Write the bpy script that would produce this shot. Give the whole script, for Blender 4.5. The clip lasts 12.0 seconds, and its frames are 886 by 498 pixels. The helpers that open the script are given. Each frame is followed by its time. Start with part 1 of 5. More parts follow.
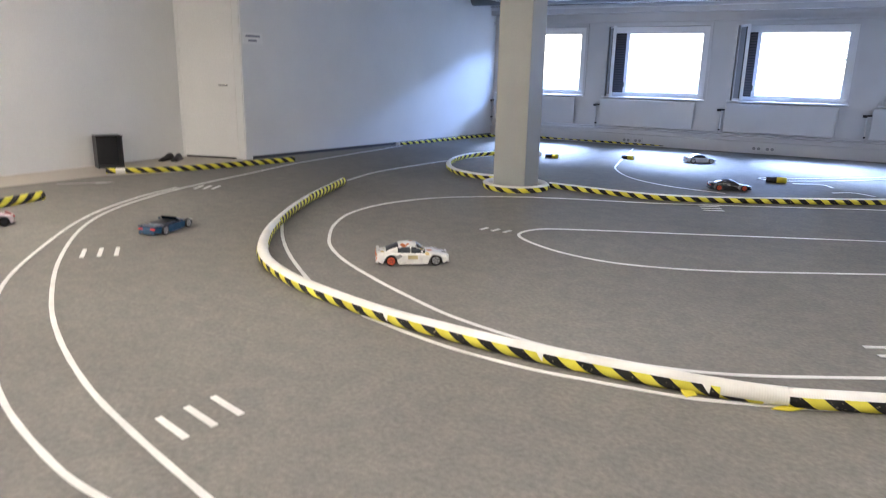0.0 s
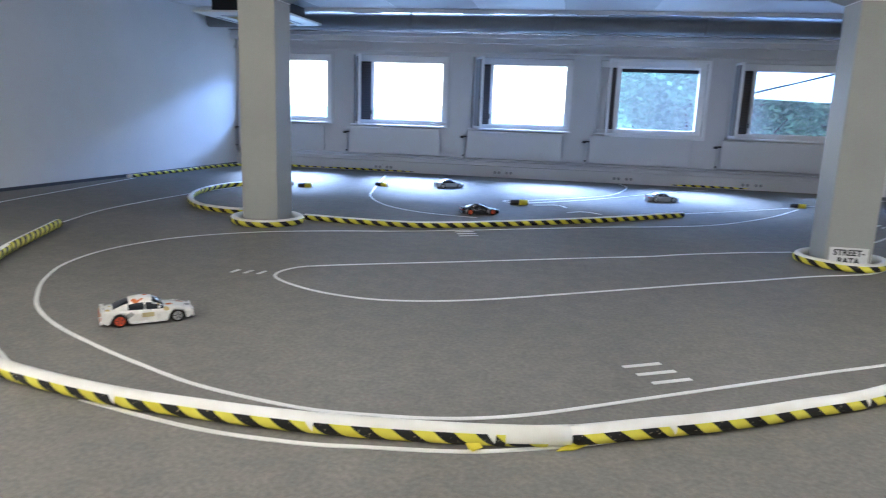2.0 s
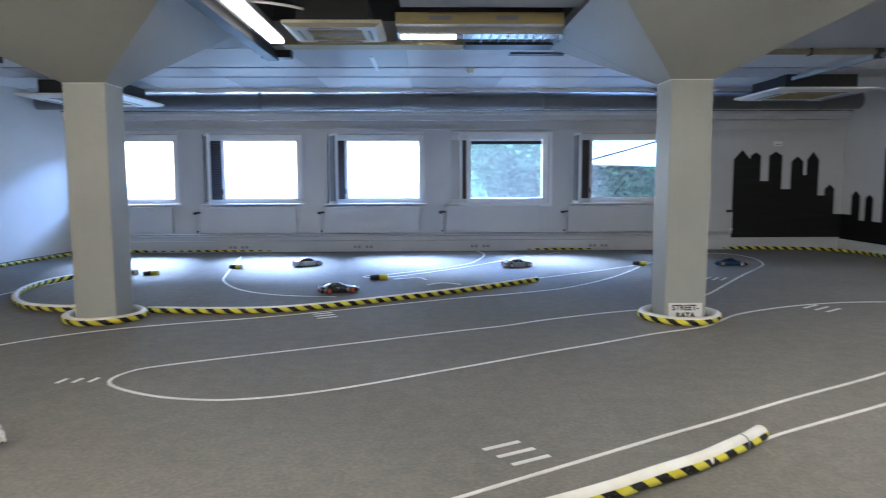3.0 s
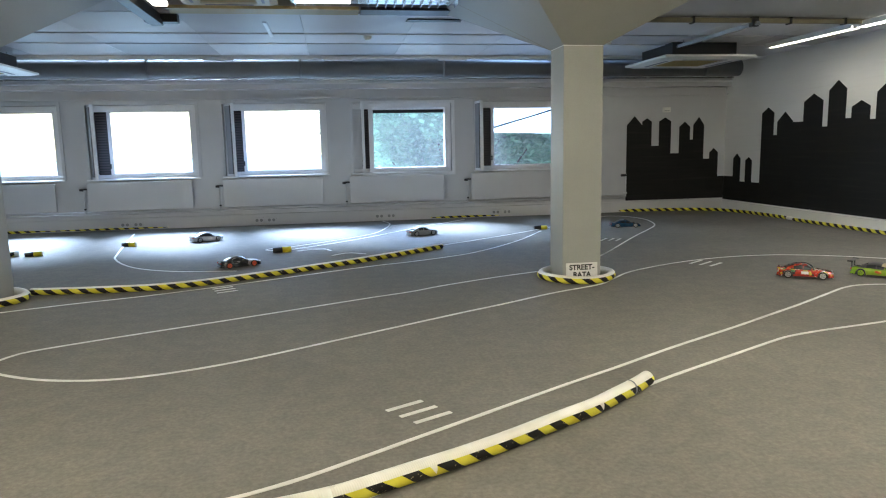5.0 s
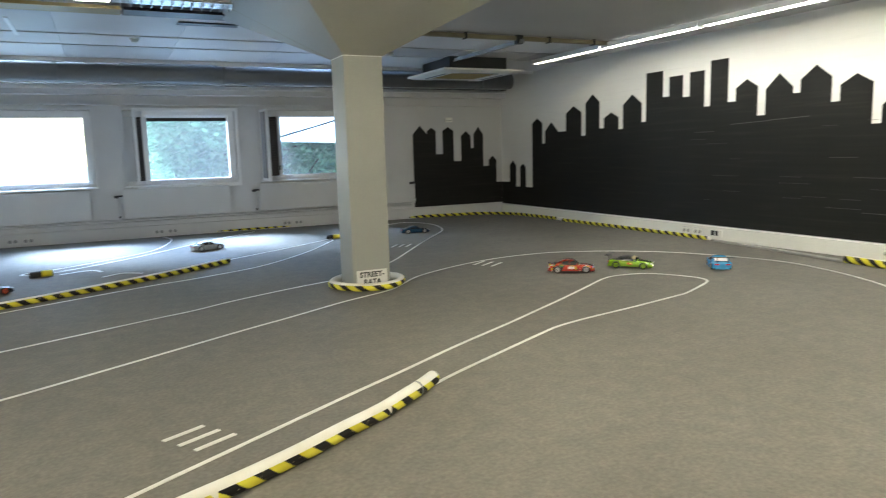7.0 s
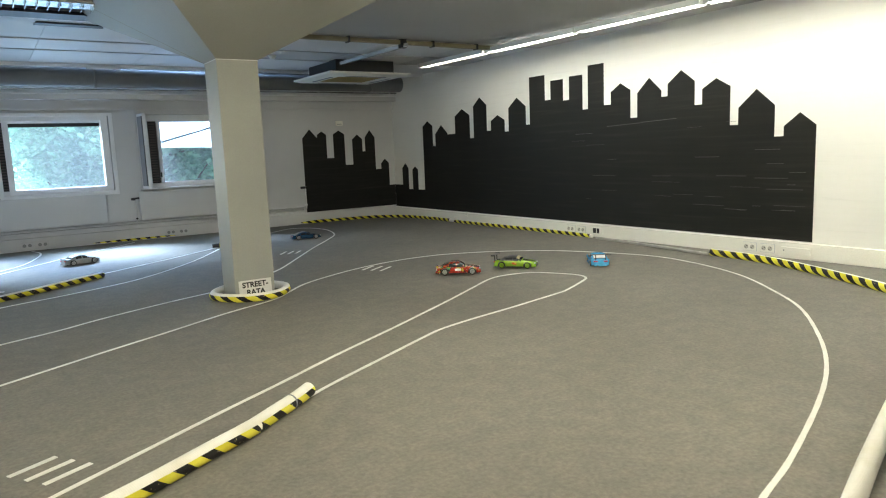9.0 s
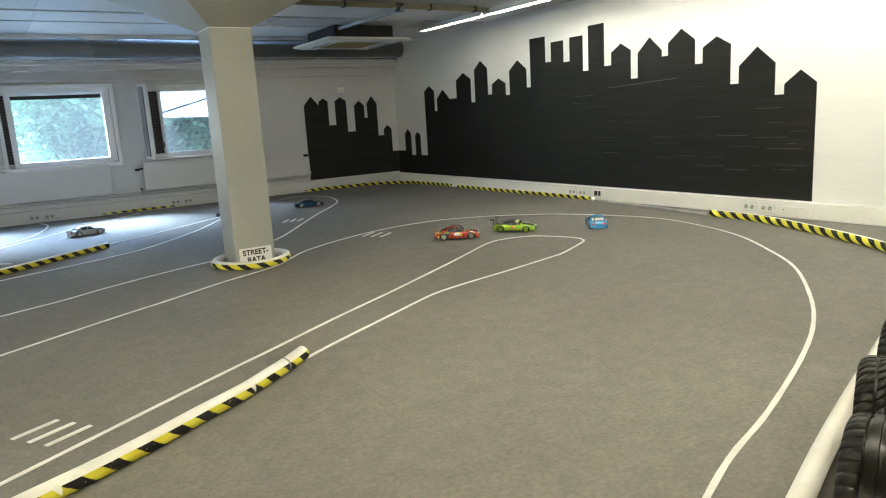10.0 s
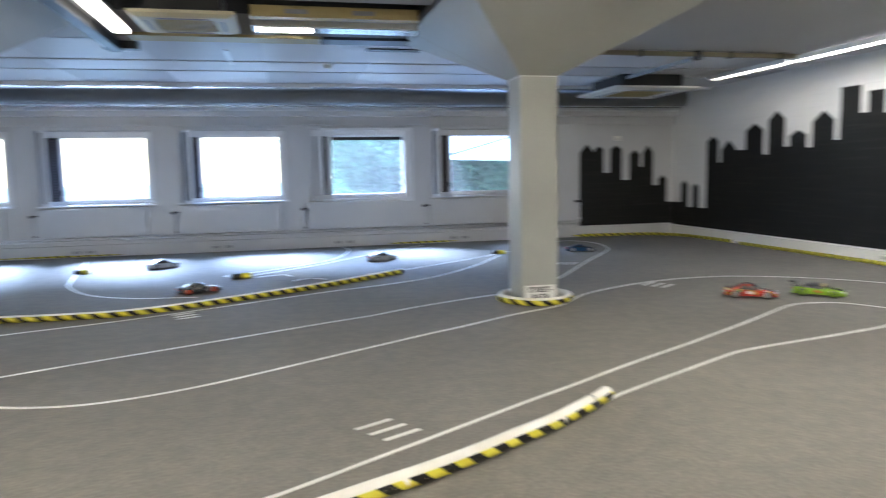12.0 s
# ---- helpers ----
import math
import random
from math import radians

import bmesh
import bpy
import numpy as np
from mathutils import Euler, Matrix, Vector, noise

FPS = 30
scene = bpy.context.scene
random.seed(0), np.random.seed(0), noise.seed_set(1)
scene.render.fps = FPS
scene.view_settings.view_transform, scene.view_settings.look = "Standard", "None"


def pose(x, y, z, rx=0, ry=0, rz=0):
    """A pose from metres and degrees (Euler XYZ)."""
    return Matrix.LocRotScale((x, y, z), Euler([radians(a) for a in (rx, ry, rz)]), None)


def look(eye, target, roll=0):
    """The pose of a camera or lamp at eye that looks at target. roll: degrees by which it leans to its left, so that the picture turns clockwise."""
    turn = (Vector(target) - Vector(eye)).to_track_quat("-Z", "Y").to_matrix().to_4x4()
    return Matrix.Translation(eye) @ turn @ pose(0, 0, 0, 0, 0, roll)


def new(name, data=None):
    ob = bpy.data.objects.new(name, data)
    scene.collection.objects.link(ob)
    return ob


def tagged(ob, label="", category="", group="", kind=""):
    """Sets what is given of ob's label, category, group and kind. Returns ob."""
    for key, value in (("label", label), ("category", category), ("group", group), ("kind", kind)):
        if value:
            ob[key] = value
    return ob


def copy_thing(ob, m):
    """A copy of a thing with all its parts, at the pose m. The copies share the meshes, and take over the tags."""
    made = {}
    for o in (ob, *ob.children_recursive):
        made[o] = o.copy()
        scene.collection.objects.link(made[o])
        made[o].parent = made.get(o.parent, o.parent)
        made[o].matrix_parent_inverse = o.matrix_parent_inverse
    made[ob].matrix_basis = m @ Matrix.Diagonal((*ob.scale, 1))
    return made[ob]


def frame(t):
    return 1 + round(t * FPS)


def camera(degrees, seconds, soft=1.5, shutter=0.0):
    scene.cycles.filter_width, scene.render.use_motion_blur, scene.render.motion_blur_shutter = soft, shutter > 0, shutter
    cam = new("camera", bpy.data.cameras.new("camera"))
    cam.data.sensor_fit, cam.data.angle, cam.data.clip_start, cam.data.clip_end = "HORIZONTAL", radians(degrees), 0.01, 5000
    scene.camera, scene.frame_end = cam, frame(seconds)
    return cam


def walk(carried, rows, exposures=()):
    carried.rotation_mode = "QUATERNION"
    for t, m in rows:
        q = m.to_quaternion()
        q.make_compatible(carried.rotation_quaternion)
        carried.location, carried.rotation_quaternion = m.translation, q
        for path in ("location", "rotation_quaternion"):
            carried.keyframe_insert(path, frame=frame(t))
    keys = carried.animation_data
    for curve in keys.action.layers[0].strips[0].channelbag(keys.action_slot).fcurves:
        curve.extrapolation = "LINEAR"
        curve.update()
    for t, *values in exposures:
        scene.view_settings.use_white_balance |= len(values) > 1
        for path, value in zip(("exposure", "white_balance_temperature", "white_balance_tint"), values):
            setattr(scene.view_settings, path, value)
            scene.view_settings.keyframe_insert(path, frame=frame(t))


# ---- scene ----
cam = camera(65.6, 12.0, 1.08, 0.5)
PATH = [
    (0, (-0.37, -0.03, 1.183), (-1.341, 1.646, 0.682), 1.2),
    (0.2, (-0.366, 0.045, 1.192), (-1.356, 1.721, 0.733), -0.2),
    (0.5, (-0.359, 0.158, 1.205), (-1.338, 1.856, 0.81), -0.4),
    (0.6, (-0.381, 0.18, 1.203), (-1.27, 1.917, 0.766), 0.4),
    (0.7, (-0.402, 0.203, 1.2), (-1.262, 1.952, 0.75), 0.7),
    (1, (-0.466, 0.271, 1.192), (-1.13, 2.098, 0.72), 1.8),
    (1.2, (-0.494, 0.28, 1.187), (-0.985, 2.166, 0.737), 2.8),
    (1.5, (-0.537, 0.293, 1.179), (-0.947, 2.201, 0.743), 2.6),
    (2, (-0.517, 0.312, 1.183), (-0.844, 2.242, 0.773), 2),
    (2.2, (-0.499, 0.333, 1.203), (-0.747, 2.277, 0.805), 2.1),
    (2.5, (-0.471, 0.365, 1.233), (-0.59, 2.342, 0.954), 1.6),
    (3, (-0.426, 0.414, 1.262), (-0.381, 2.402, 1.053), -0.2),
    (3.5, (-0.38, 0.409, 1.233), (-0.152, 2.379, 0.975), -0.4),
    (5.5, (-0.363, 0.391, 1.222), (0.001, 2.331, 0.901), -1.7),
    (6, (-0.317, 0.402, 1.226), (0.248, 2.278, 0.827), -2.1),
    (6.5, (-0.306, 0.381, 1.216), (0.408, 2.22, 0.889), -1.7),
    (8.5, (-0.189, 0.364, 1.239), (0.949, 1.987, 0.977), -2.5),
    (9, (-0.143, 0.3, 1.242), (0.958, 1.945, 0.956), -2.3),
    (9.5, (-0.061, 0.211, 1.234), (1.04, 1.852, 0.924), -3.2),
    (10, (-0.075, 0.199, 1.235), (0.988, 1.849, 0.853), -3.4),
    (10.2, (-0.137, 0.228, 1.235), (0.91, 1.89, 0.86), -3.1),
    (10.5, (-0.231, 0.272, 1.236), (0.768, 1.98, 0.948), -3.7),
    (10.7, (-0.28, 0.277, 1.228), (0.711, 1.992, 0.954), -3.1),
    (11, (-0.354, 0.284, 1.216), (0.503, 2.063, 0.899), -1.3),
    (11.2, (-0.364, 0.287, 1.22), (0.419, 2.101, 0.906), -1.4),
    (11.5, (-0.378, 0.292, 1.227), (0.321, 2.146, 0.949), -1.7),
    (11.7, (-0.415, 0.284, 1.225), (0.251, 2.154, 0.978), -1.3),
    (12, (-0.446, 0.286, 1.212), (-0.011, 2.226, 0.994), -1.1),
]
walk(cam, [(t, look(eye, target, roll)) for t, eye, target, roll in PATH], [(0, 2.32, 5800, 19), (0.7, 2.30, 5750, 17), (1.5, 2.09, 5400, 15), (3, 2.08, 5700, 13), (3.5, 2.10, 5900, 10), (5.5, 2.14, 6600, 6), (8.5, 2.30, 6650, 2), (10, 2.30, 6700, 2), (10.7, 2.34, 6500, 5), (12, 2.37, 6050, 12)])

# ---- world, sun, lights ----
world = bpy.data.worlds.new("world")
scene.world = world
world.use_nodes = True
wn = world.node_tree.nodes
sky = wn.new("ShaderNodeTexSky")
sky.sky_type, sky.sun_disc = "NISHITA", False
sky.sun_elevation, sky.sun_rotation = radians(38), radians(-20)
wn["Background"].inputs["Strength"].default_value = 0.15
world.node_tree.links.new(sky.outputs[0], wn["Background"].inputs["Color"])

sun = new("sun", bpy.data.lights.new("sun", "SUN"))
sun.data.energy, sun.data.angle, sun.data.color = 12.5, radians(28), (0.52, 0.69, 1.0)
sun.matrix_world = look((-7.5, 32, 20), (0.0, 12.0, 3.4))

GLASS_RIGHT = [-4.70, -2.63, -0.55, 1.545, 3.635]
WALL_Y = 12.15
DAYLIGHT = (0.34, 0.54, 1.0)
for gx, power in zip(GLASS_RIGHT, (5, 6, 6, 6, 6)):
    lamp = new("window_daylight", bpy.data.lights.new("window_daylight", "AREA"))
    lamp.data.shape, lamp.data.size, lamp.data.size_y = "RECTANGLE", 1.7, 1.4
    lamp.data.energy, lamp.data.color = power, DAYLIGHT
    lamp.matrix_world = pose(gx - 0.62, WALL_Y + 0.42, 1.40, -90, 0, 0)
# added area lamp in place of the brightest stretch of the overcast sky, low over the yard, which slants in past the
# window heads and sills
lamp = new("window_daylight", bpy.data.lights.new("window_daylight", "AREA"))
lamp.data.shape, lamp.data.size, lamp.data.size_y = "RECTANGLE", 12.0, 1.0
lamp.data.energy, lamp.data.color = 1120.0, DAYLIGHT
lamp.matrix_world = look((2.6, 18.2, 5.6), (-5.0, 12.2, 0.9))


# ---- materials ----
def shader(name, base, rough=0.6, metal=0.0, spec=0.5):
    m = bpy.data.materials.new(name)
    m.use_nodes = True
    b = m.node_tree.nodes["Principled BSDF"]
    b.inputs["Base Color"].default_value = (*base, 1)
    b.inputs["Roughness"].default_value = rough
    b.inputs["Metallic"].default_value = metal
    b.inputs["Specular IOR Level"].default_value = spec
    return m, m.node_tree.nodes, m.node_tree.links, b


def noise_node(n, l, scale, detail=4.0, coord="Object", stretch=None):
    tc = n.new("ShaderNodeTexCoord")
    tex = n.new("ShaderNodeTexNoise")
    tex.inputs["Scale"].default_value, tex.inputs["Detail"].default_value = scale, detail
    if stretch:
        mp = n.new("ShaderNodeMapping")
        mp.inputs["Scale"].default_value = stretch
        l.new(tc.outputs[coord], mp.inputs["Vector"])
        l.new(mp.outputs[0], tex.inputs["Vector"])
    else:
        l.new(tc.outputs[coord], tex.inputs["Vector"])
    return tex


def ramp(n, l, fac, stops):
    r = n.new("ShaderNodeValToRGB")
    while len(r.color_ramp.elements) < len(stops):
        r.color_ramp.elements.new(0.5)
    for e, (p, c) in zip(r.color_ramp.elements, stops):
        e.position, e.color = p, (*c, 1)
    l.new(fac, r.inputs[0])
    return r.outputs[0]


def mixed(n, l, fac, a, b, mode="MIX"):
    x = n.new("ShaderNodeMix")
    x.data_type, x.blend_type = "RGBA", mode
    for s, v in ((x.inputs[0], fac), (x.inputs[6], a), (x.inputs[7], b)):
        if hasattr(v, "is_linked"):
            l.new(v, s)
        else:
            s.default_value = v if isinstance(v, float) else (*v, 1)
    return x.outputs[2]


def bump(n, l, b, height, strength=0.2, dist=0.01):
    k = n.new("ShaderNodeBump")
    k.inputs["Strength"].default_value, k.inputs["Distance"].default_value = strength, dist
    l.new(height, k.inputs["Height"])
    l.new(k.outputs[0], b.inputs["Normal"])


def worn(name, base, rough=0.6, metal=0.0, spread=0.12, scale=3.0, fine=60.0, relief=0.08, spec=0.5):
    """A plain surface with broad staining, fine grain and a little relief."""
    m, n, l, b = shader(name, base, rough, metal, spec)
    big, small = noise_node(n, l, scale, 6), noise_node(n, l, fine, 3)
    lo, hi = [c * (1 - spread) for c in base], [min(1, c * (1 + spread * 0.6)) for c in base]
    c = ramp(n, l, big.outputs[0], [(0.3, lo), (0.7, hi)])
    g = ramp(n, l, small.outputs[0], [(0.3, (0.93,) * 3), (0.7, (1.0,) * 3)])
    l.new(mixed(n, l, 1.0, c, g, "MULTIPLY"), b.inputs["Base Color"])
    r = n.new("ShaderNodeMapRange")
    r.inputs["To Min"].default_value, r.inputs["To Max"].default_value = max(0, rough - 0.08), min(1, rough + 0.08)
    l.new(big.outputs[0], r.inputs["Value"])
    l.new(r.outputs[0], b.inputs["Roughness"])
    bump(n, l, b, small.outputs[0], relief, 0.004)
    return m


def glow(name, color, strength):
    m, n, l, b = shader(name, color, 0.5)
    b.inputs["Emission Color"].default_value = (*color, 1)
    b.inputs["Emission Strength"].default_value = strength
    return m


def carpet_material():
    """Grey needle-felt carpet: mottled fibres, worn smooth enough to catch the window light."""
    m, n, l, b = shader("grey_felt_carpet", (0.13, 0.128, 0.125), 0.7, spec=0.1)
    fibre, mottle, stain = noise_node(n, l, 130, 5), noise_node(n, l, 46, 4), noise_node(n, l, 0.8, 4)
    fleck = noise_node(n, l, 9, 8)
    c = ramp(n, l, fibre.outputs[0], [(0.28, (0.240, 0.2295, 0.2100)), (0.5, (0.264, 0.252, 0.230)), (0.75, (0.288, 0.275, 0.2515))])
    d = ramp(n, l, mottle.outputs[0], [(0.32, (0.765,) * 3), (0.68, (1.02,) * 3)])
    e = ramp(n, l, stain.outputs[0], [(0.3, (0.86,) * 3), (0.7, (1.0,) * 3)])
    f = ramp(n, l, fleck.outputs[0], [(0.36, (0.88, 0.885, 0.88)), (0.66, (1.02, 1.0, 0.97))])
    c = mixed(n, l, 1.0, mixed(n, l, 1.0, mixed(n, l, 1.0, c, d, "MULTIPLY"), e, "MULTIPLY"), f, "MULTIPLY")
    l.new(c, b.inputs["Base Color"])
    r = n.new("ShaderNodeMapRange")
    r.inputs["To Min"].default_value, r.inputs["To Max"].default_value = 0.62, 0.78
    l.new(mottle.outputs[0], r.inputs["Value"])
    l.new(r.outputs[0], b.inputs["Roughness"])
    bump(n, l, b, fibre.outputs[0], 0.14, 0.004)
    return m


def hazard_material():
    """Yellow and black slanted tape; its UV runs in metres along and round the hose."""
    m, n, l, b = shader("hazard_tape", (0.75, 0.5, 0.03), 0.58, spec=0.3)
    uv = n.new("ShaderNodeUVMap")
    sep = n.new("ShaderNodeSeparateXYZ")
    l.new(uv.outputs[0], sep.inputs[0])

    def calc(op, a, v):
        k = n.new("ShaderNodeMath")
        k.operation = op
        for s, x in zip(k.inputs, (a, v)):
            if hasattr(x, "is_linked"):
                l.new(x, s)
            else:
                s.default_value = x
        return k.outputs[0]

    wob = noise_node(n, l, 9, 2)
    u = calc("ADD", sep.outputs[0], calc("MULTIPLY", sep.outputs[1], 1.25))
    u = calc("ADD", u, calc("MULTIPLY", wob.outputs[0], 0.02))
    saw = calc("FRACT", calc("DIVIDE", u, 0.148), 0.0)
    black = calc("LESS_THAN", saw, 0.49)
    scuff = noise_node(n, l, 75, 6)
    scr = noise_node(n, l, 7, 5)
    yellow = ramp(n, l, scr.outputs[0], [(0.3, (0.74, 0.64, 0.04)), (0.7, (0.86, 0.80, 0.10))])
    dark = ramp(n, l, scuff.outputs[0], [(0.63, (0.012, 0.012, 0.011)), (0.70, (0.42, 0.36, 0.2))])
    l.new(mixed(n, l, black, yellow, dark), b.inputs["Base Color"])
    bump(n, l, b, scuff.outputs[0], 0.25, 0.003)
    return m


def hose_material():
    """Cream ribbed plastic drain hose."""
    m, n, l, b = shader("cream_ribbed_hose", (0.8, 0.78, 0.7), 0.4)
    uv = n.new("ShaderNodeUVMap")
    w = n.new("ShaderNodeTexWave")
    w.inputs["Scale"].default_value, w.inputs["Distortion"].default_value = 34.0, 0.3
    l.new(uv.outputs[0], w.inputs["Vector"])
    dirt = noise_node(n, l, 6, 6)
    c = ramp(n, l, dirt.outputs[0], [(0.3, (0.84, 0.81, 0.71)), (0.55, (0.92, 0.90, 0.84)), (0.8, (0.95, 0.94, 0.90))])
    l.new(c, b.inputs["Base Color"])
    bump(n, l, b, w.outputs[1], 0.3, 0.003)
    return m


def livery(name, base, spots, scale=14.0, rough=0.25):
    """Painted car shell with patches of other colours, as printed stickers make."""
    m, n, l, b = shader(name, base, rough)
    tc = n.new("ShaderNodeTexCoord")
    v = n.new("ShaderNodeTexVoronoi")
    v.inputs["Scale"].default_value = scale
    l.new(tc.outputs["Object"], v.inputs["Vector"])
    sep = n.new("ShaderNodeSeparateColor")
    l.new(v.outputs["Color"], sep.inputs[0])
    stops = [(0.0, base)]
    for k, s in enumerate(spots):
        stops.append((0.42 + 0.56 * k / len(spots), s))
    c = ramp(n, l, sep.outputs[0], stops)
    c.node.color_ramp.interpolation = "CONSTANT"
    g = noise_node(n, l, 30, 4)
    d = ramp(n, l, g.outputs[0], [(0.3, (0.86,) * 3), (0.6, (1.0,) * 3)])
    l.new(mixed(n, l, 1.0, c, d, "MULTIPLY"), b.inputs["Base Color"])
    b.inputs["Coat Weight"].default_value = 0.5
    return m


def clear_glass():
    m, n, l, b = shader("window_glass", (1, 1, 1), 0.02)
    out = n["Material Output"]
    mix, tr, gl = n.new("ShaderNodeMixShader"), n.new("ShaderNodeBsdfTransparent"), n.new("ShaderNodeBsdfGlossy")
    tr.inputs[0].default_value = (0.90, 0.95, 0.96, 1)
    gl.inputs["Roughness"].default_value = 0.02
    fr = n.new("ShaderNodeFresnel")
    fr.inputs[0].default_value = 1.45
    l.new(fr.outputs[0], mix.inputs[0])
    # thin translucent layer that paints the haze of glare onto the panes
    glare_veil, haze_dust = n.new("ShaderNodeMixShader"), n.new("ShaderNodeBsdfTranslucent")
    glare_veil.inputs[0].default_value = 0.018
    l.new(tr.outputs[0], glare_veil.inputs[1])
    l.new(haze_dust.outputs[0], glare_veil.inputs[2])
    l.new(glare_veil.outputs[0], mix.inputs[1])
    l.new(gl.outputs[0], mix.inputs[2])
    l.new(mix.outputs[0], out.inputs[0])
    return m


def foil_material():
    """Matt black foil laid in level strips: faint streaks along the strips, slightly satin."""
    m, n, l, b = shader("black_foil_mural", (0.010, 0.0096, 0.0078), 0.6, spec=0.28)
    streak, cloud = noise_node(n, l, 0.9, 7, stretch=(1, 1, 26)), noise_node(n, l, 1.6, 4)
    c = ramp(n, l, streak.outputs[0], [(0.35, (0.0072, 0.0069, 0.0056)), (0.55, (0.0105, 0.010, 0.008)), (0.78, (0.021, 0.020, 0.0163))])
    d = ramp(n, l, cloud.outputs[0], [(0.3, (0.8,) * 3), (0.7, (1.0,) * 3)])
    l.new(mixed(n, l, 1.0, c, d, "MULTIPLY"), b.inputs["Base Color"])
    r = n.new("ShaderNodeMapRange")
    r.inputs["To Min"].default_value, r.inputs["To Max"].default_value = 0.55, 0.68
    l.new(streak.outputs[0], r.inputs["Value"])
    l.new(r.outputs[0], b.inputs["Roughness"])
    bump(n, l, b, streak.outputs[0], 0.1, 0.004)
    return m


def smeared_paint():
    """White wall paint with faint level smears and scuffs from use."""
    m, n, l, b = shader("smeared_white_paint", (0.78, 0.78, 0.75), 0.55)
    smear, big, grain = noise_node(n, l, 1.5, 6, stretch=(1, 1, 16)), noise_node(n, l, 0.7, 5), noise_node(n, l, 120, 3)
    c = ramp(n, l, smear.outputs[0], [(0.29, (0.725, 0.725, 0.70)), (0.37, (0.765, 0.765, 0.74)), (0.60, (0.78, 0.78, 0.755))])
    d = ramp(n, l, big.outputs[0], [(0.3, (0.94,) * 3), (0.7, (1.0,) * 3)])
    l.new(mixed(n, l, 1.0, c, d, "MULTIPLY"), b.inputs["Base Color"])
    bump(n, l, b, grain.outputs[0], 0.05, 0.004)
    return m


def panel_material():
    """White lay-in ceiling boards, lightened for bounced daylight, each of its own age and shade."""
    m, n, l, b = shader("daylit_ceiling_panel", (0.68, 0.68, 0.69), 0.5)
    info, haze_dust, grain = n.new("ShaderNodeNewGeometry"), noise_node(n, l, 1.1, 5), noise_node(n, l, 150, 3)
    c = ramp(n, l, info.outputs["Random Per Island"], [(0.0, (0.46, 0.46, 0.47)), (0.3, (0.64, 0.64, 0.65)), (1.0, (0.72, 0.72, 0.73))])
    d = ramp(n, l, haze_dust.outputs[0], [(0.3, (0.93,) * 3), (0.7, (1.0,) * 3)])
    l.new(mixed(n, l, 1.0, c, d, "MULTIPLY"), b.inputs["Base Color"])
    bump(n, l, b, grain.outputs[0], 0.06, 0.003)
    return m


CARPET = carpet_material()
HAZARD = hazard_material()
HOSE = hose_material()
GLASS = clear_glass()
WALL = worn("white_wall_paint", (0.78, 0.78, 0.76), 0.55, spread=0.06, scale=0.9, fine=120, relief=0.05)
SMEARED = smeared_paint()
# white paint of the window wall, greyed because that wall lies in shadow
SHADEDWALL = worn("shaded_white_wall_paint", (0.57, 0.575, 0.585), 0.5, spread=0.07, scale=1.2, fine=120, relief=0.06)
COLUMN = worn("grey_column_paint", (0.362, 0.370, 0.346), 0.5, spread=0.07, scale=1.5, fine=90, relief=0.08)
# soffit stays darker than the boards, whose colour includes bounced window light
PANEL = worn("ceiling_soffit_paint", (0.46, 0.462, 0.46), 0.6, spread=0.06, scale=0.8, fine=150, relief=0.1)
LAYIN = panel_material()
VOIDSHADE = worn("ceiling_void_shade", (0.06, 0.06, 0.065), 0.8)
BLACKPAINT = foil_material()
TRIM = worn("white_plastic_trunking", (0.84, 0.83, 0.77), 0.4, spread=0.05, scale=2, fine=80, relief=0.02)
FRAME = worn("white_window_frame", (0.78, 0.79, 0.80), 0.35, spread=0.05, relief=0.02)
METAL = worn("galvanised_duct", (0.20, 0.21, 0.225), 0.42, 0.5, spread=0.12, scale=2.0, fine=30, relief=0.05)
DUCT = worn("dull_grey_duct", (0.17, 0.175, 0.18), 0.5, 0.1, spread=0.12, scale=2.0, fine=30, relief=0.05)
STEEL = worn("bright_steel", (0.6, 0.6, 0.6), 0.25, 0.9, spread=0.1)
WARMLIT = worn("warm_lit_plastic", (0.56, 0.52, 0.36), 0.45, spread=0.08, scale=3)
TAN = worn("tan_trunking", (0.43, 0.345, 0.15), 0.5, spread=0.1, scale=3)
OLIVE = worn("olive_conduit_paint", (0.26, 0.235, 0.15), 0.5, spread=0.15, scale=4)
BROWN = worn("dark_brown_channel", (0.06, 0.052, 0.045), 0.5, spread=0.2, scale=4)
BLACK = worn("black_plastic", (0.015, 0.015, 0.016), 0.45, spread=0.2)
RUBBER = worn("tyre_rubber", (0.010, 0.0084, 0.0058), 0.30, spread=0.35, scale=7, fine=60, relief=0.08, spec=0.22)
LINE = worn("white_floor_tape", (0.86, 0.85, 0.81), 0.45, spread=0.12, scale=5, fine=70, relief=0.08)
FADED = worn("faded_floor_tape", (0.46, 0.44, 0.41), 0.6, spread=0.2, scale=8, fine=70)
PAPER = worn("white_paper", (0.82, 0.82, 0.80), 0.6, spread=0.03)
INK = worn("black_ink", (0.02, 0.02, 0.02), 0.6)
GREYINK = worn("grey_ink", (0.25, 0.26, 0.29), 0.6)
SOCKETGREY = worn("grey_socket_insert", (0.50, 0.49, 0.45), 0.5)
GREEN = worn("exit_green", (0.01, 0.19, 0.075), 0.4)
DOOR = worn("white_door_paint", (0.78, 0.775, 0.75), 0.45, spread=0.04, scale=1)
VINYL = worn("beige_vinyl_floor", (0.46, 0.41, 0.34), 0.4, spread=0.1, scale=2)
TUBE = glow("fluorescent_tube", (1.0, 0.96, 0.90), 9.2)
# three strong tubes for the fill rows added out of view
FILL_RIGHT = glow("unseen_right_fill_tube", (1.0, 0.915, 0.74), 40.0)
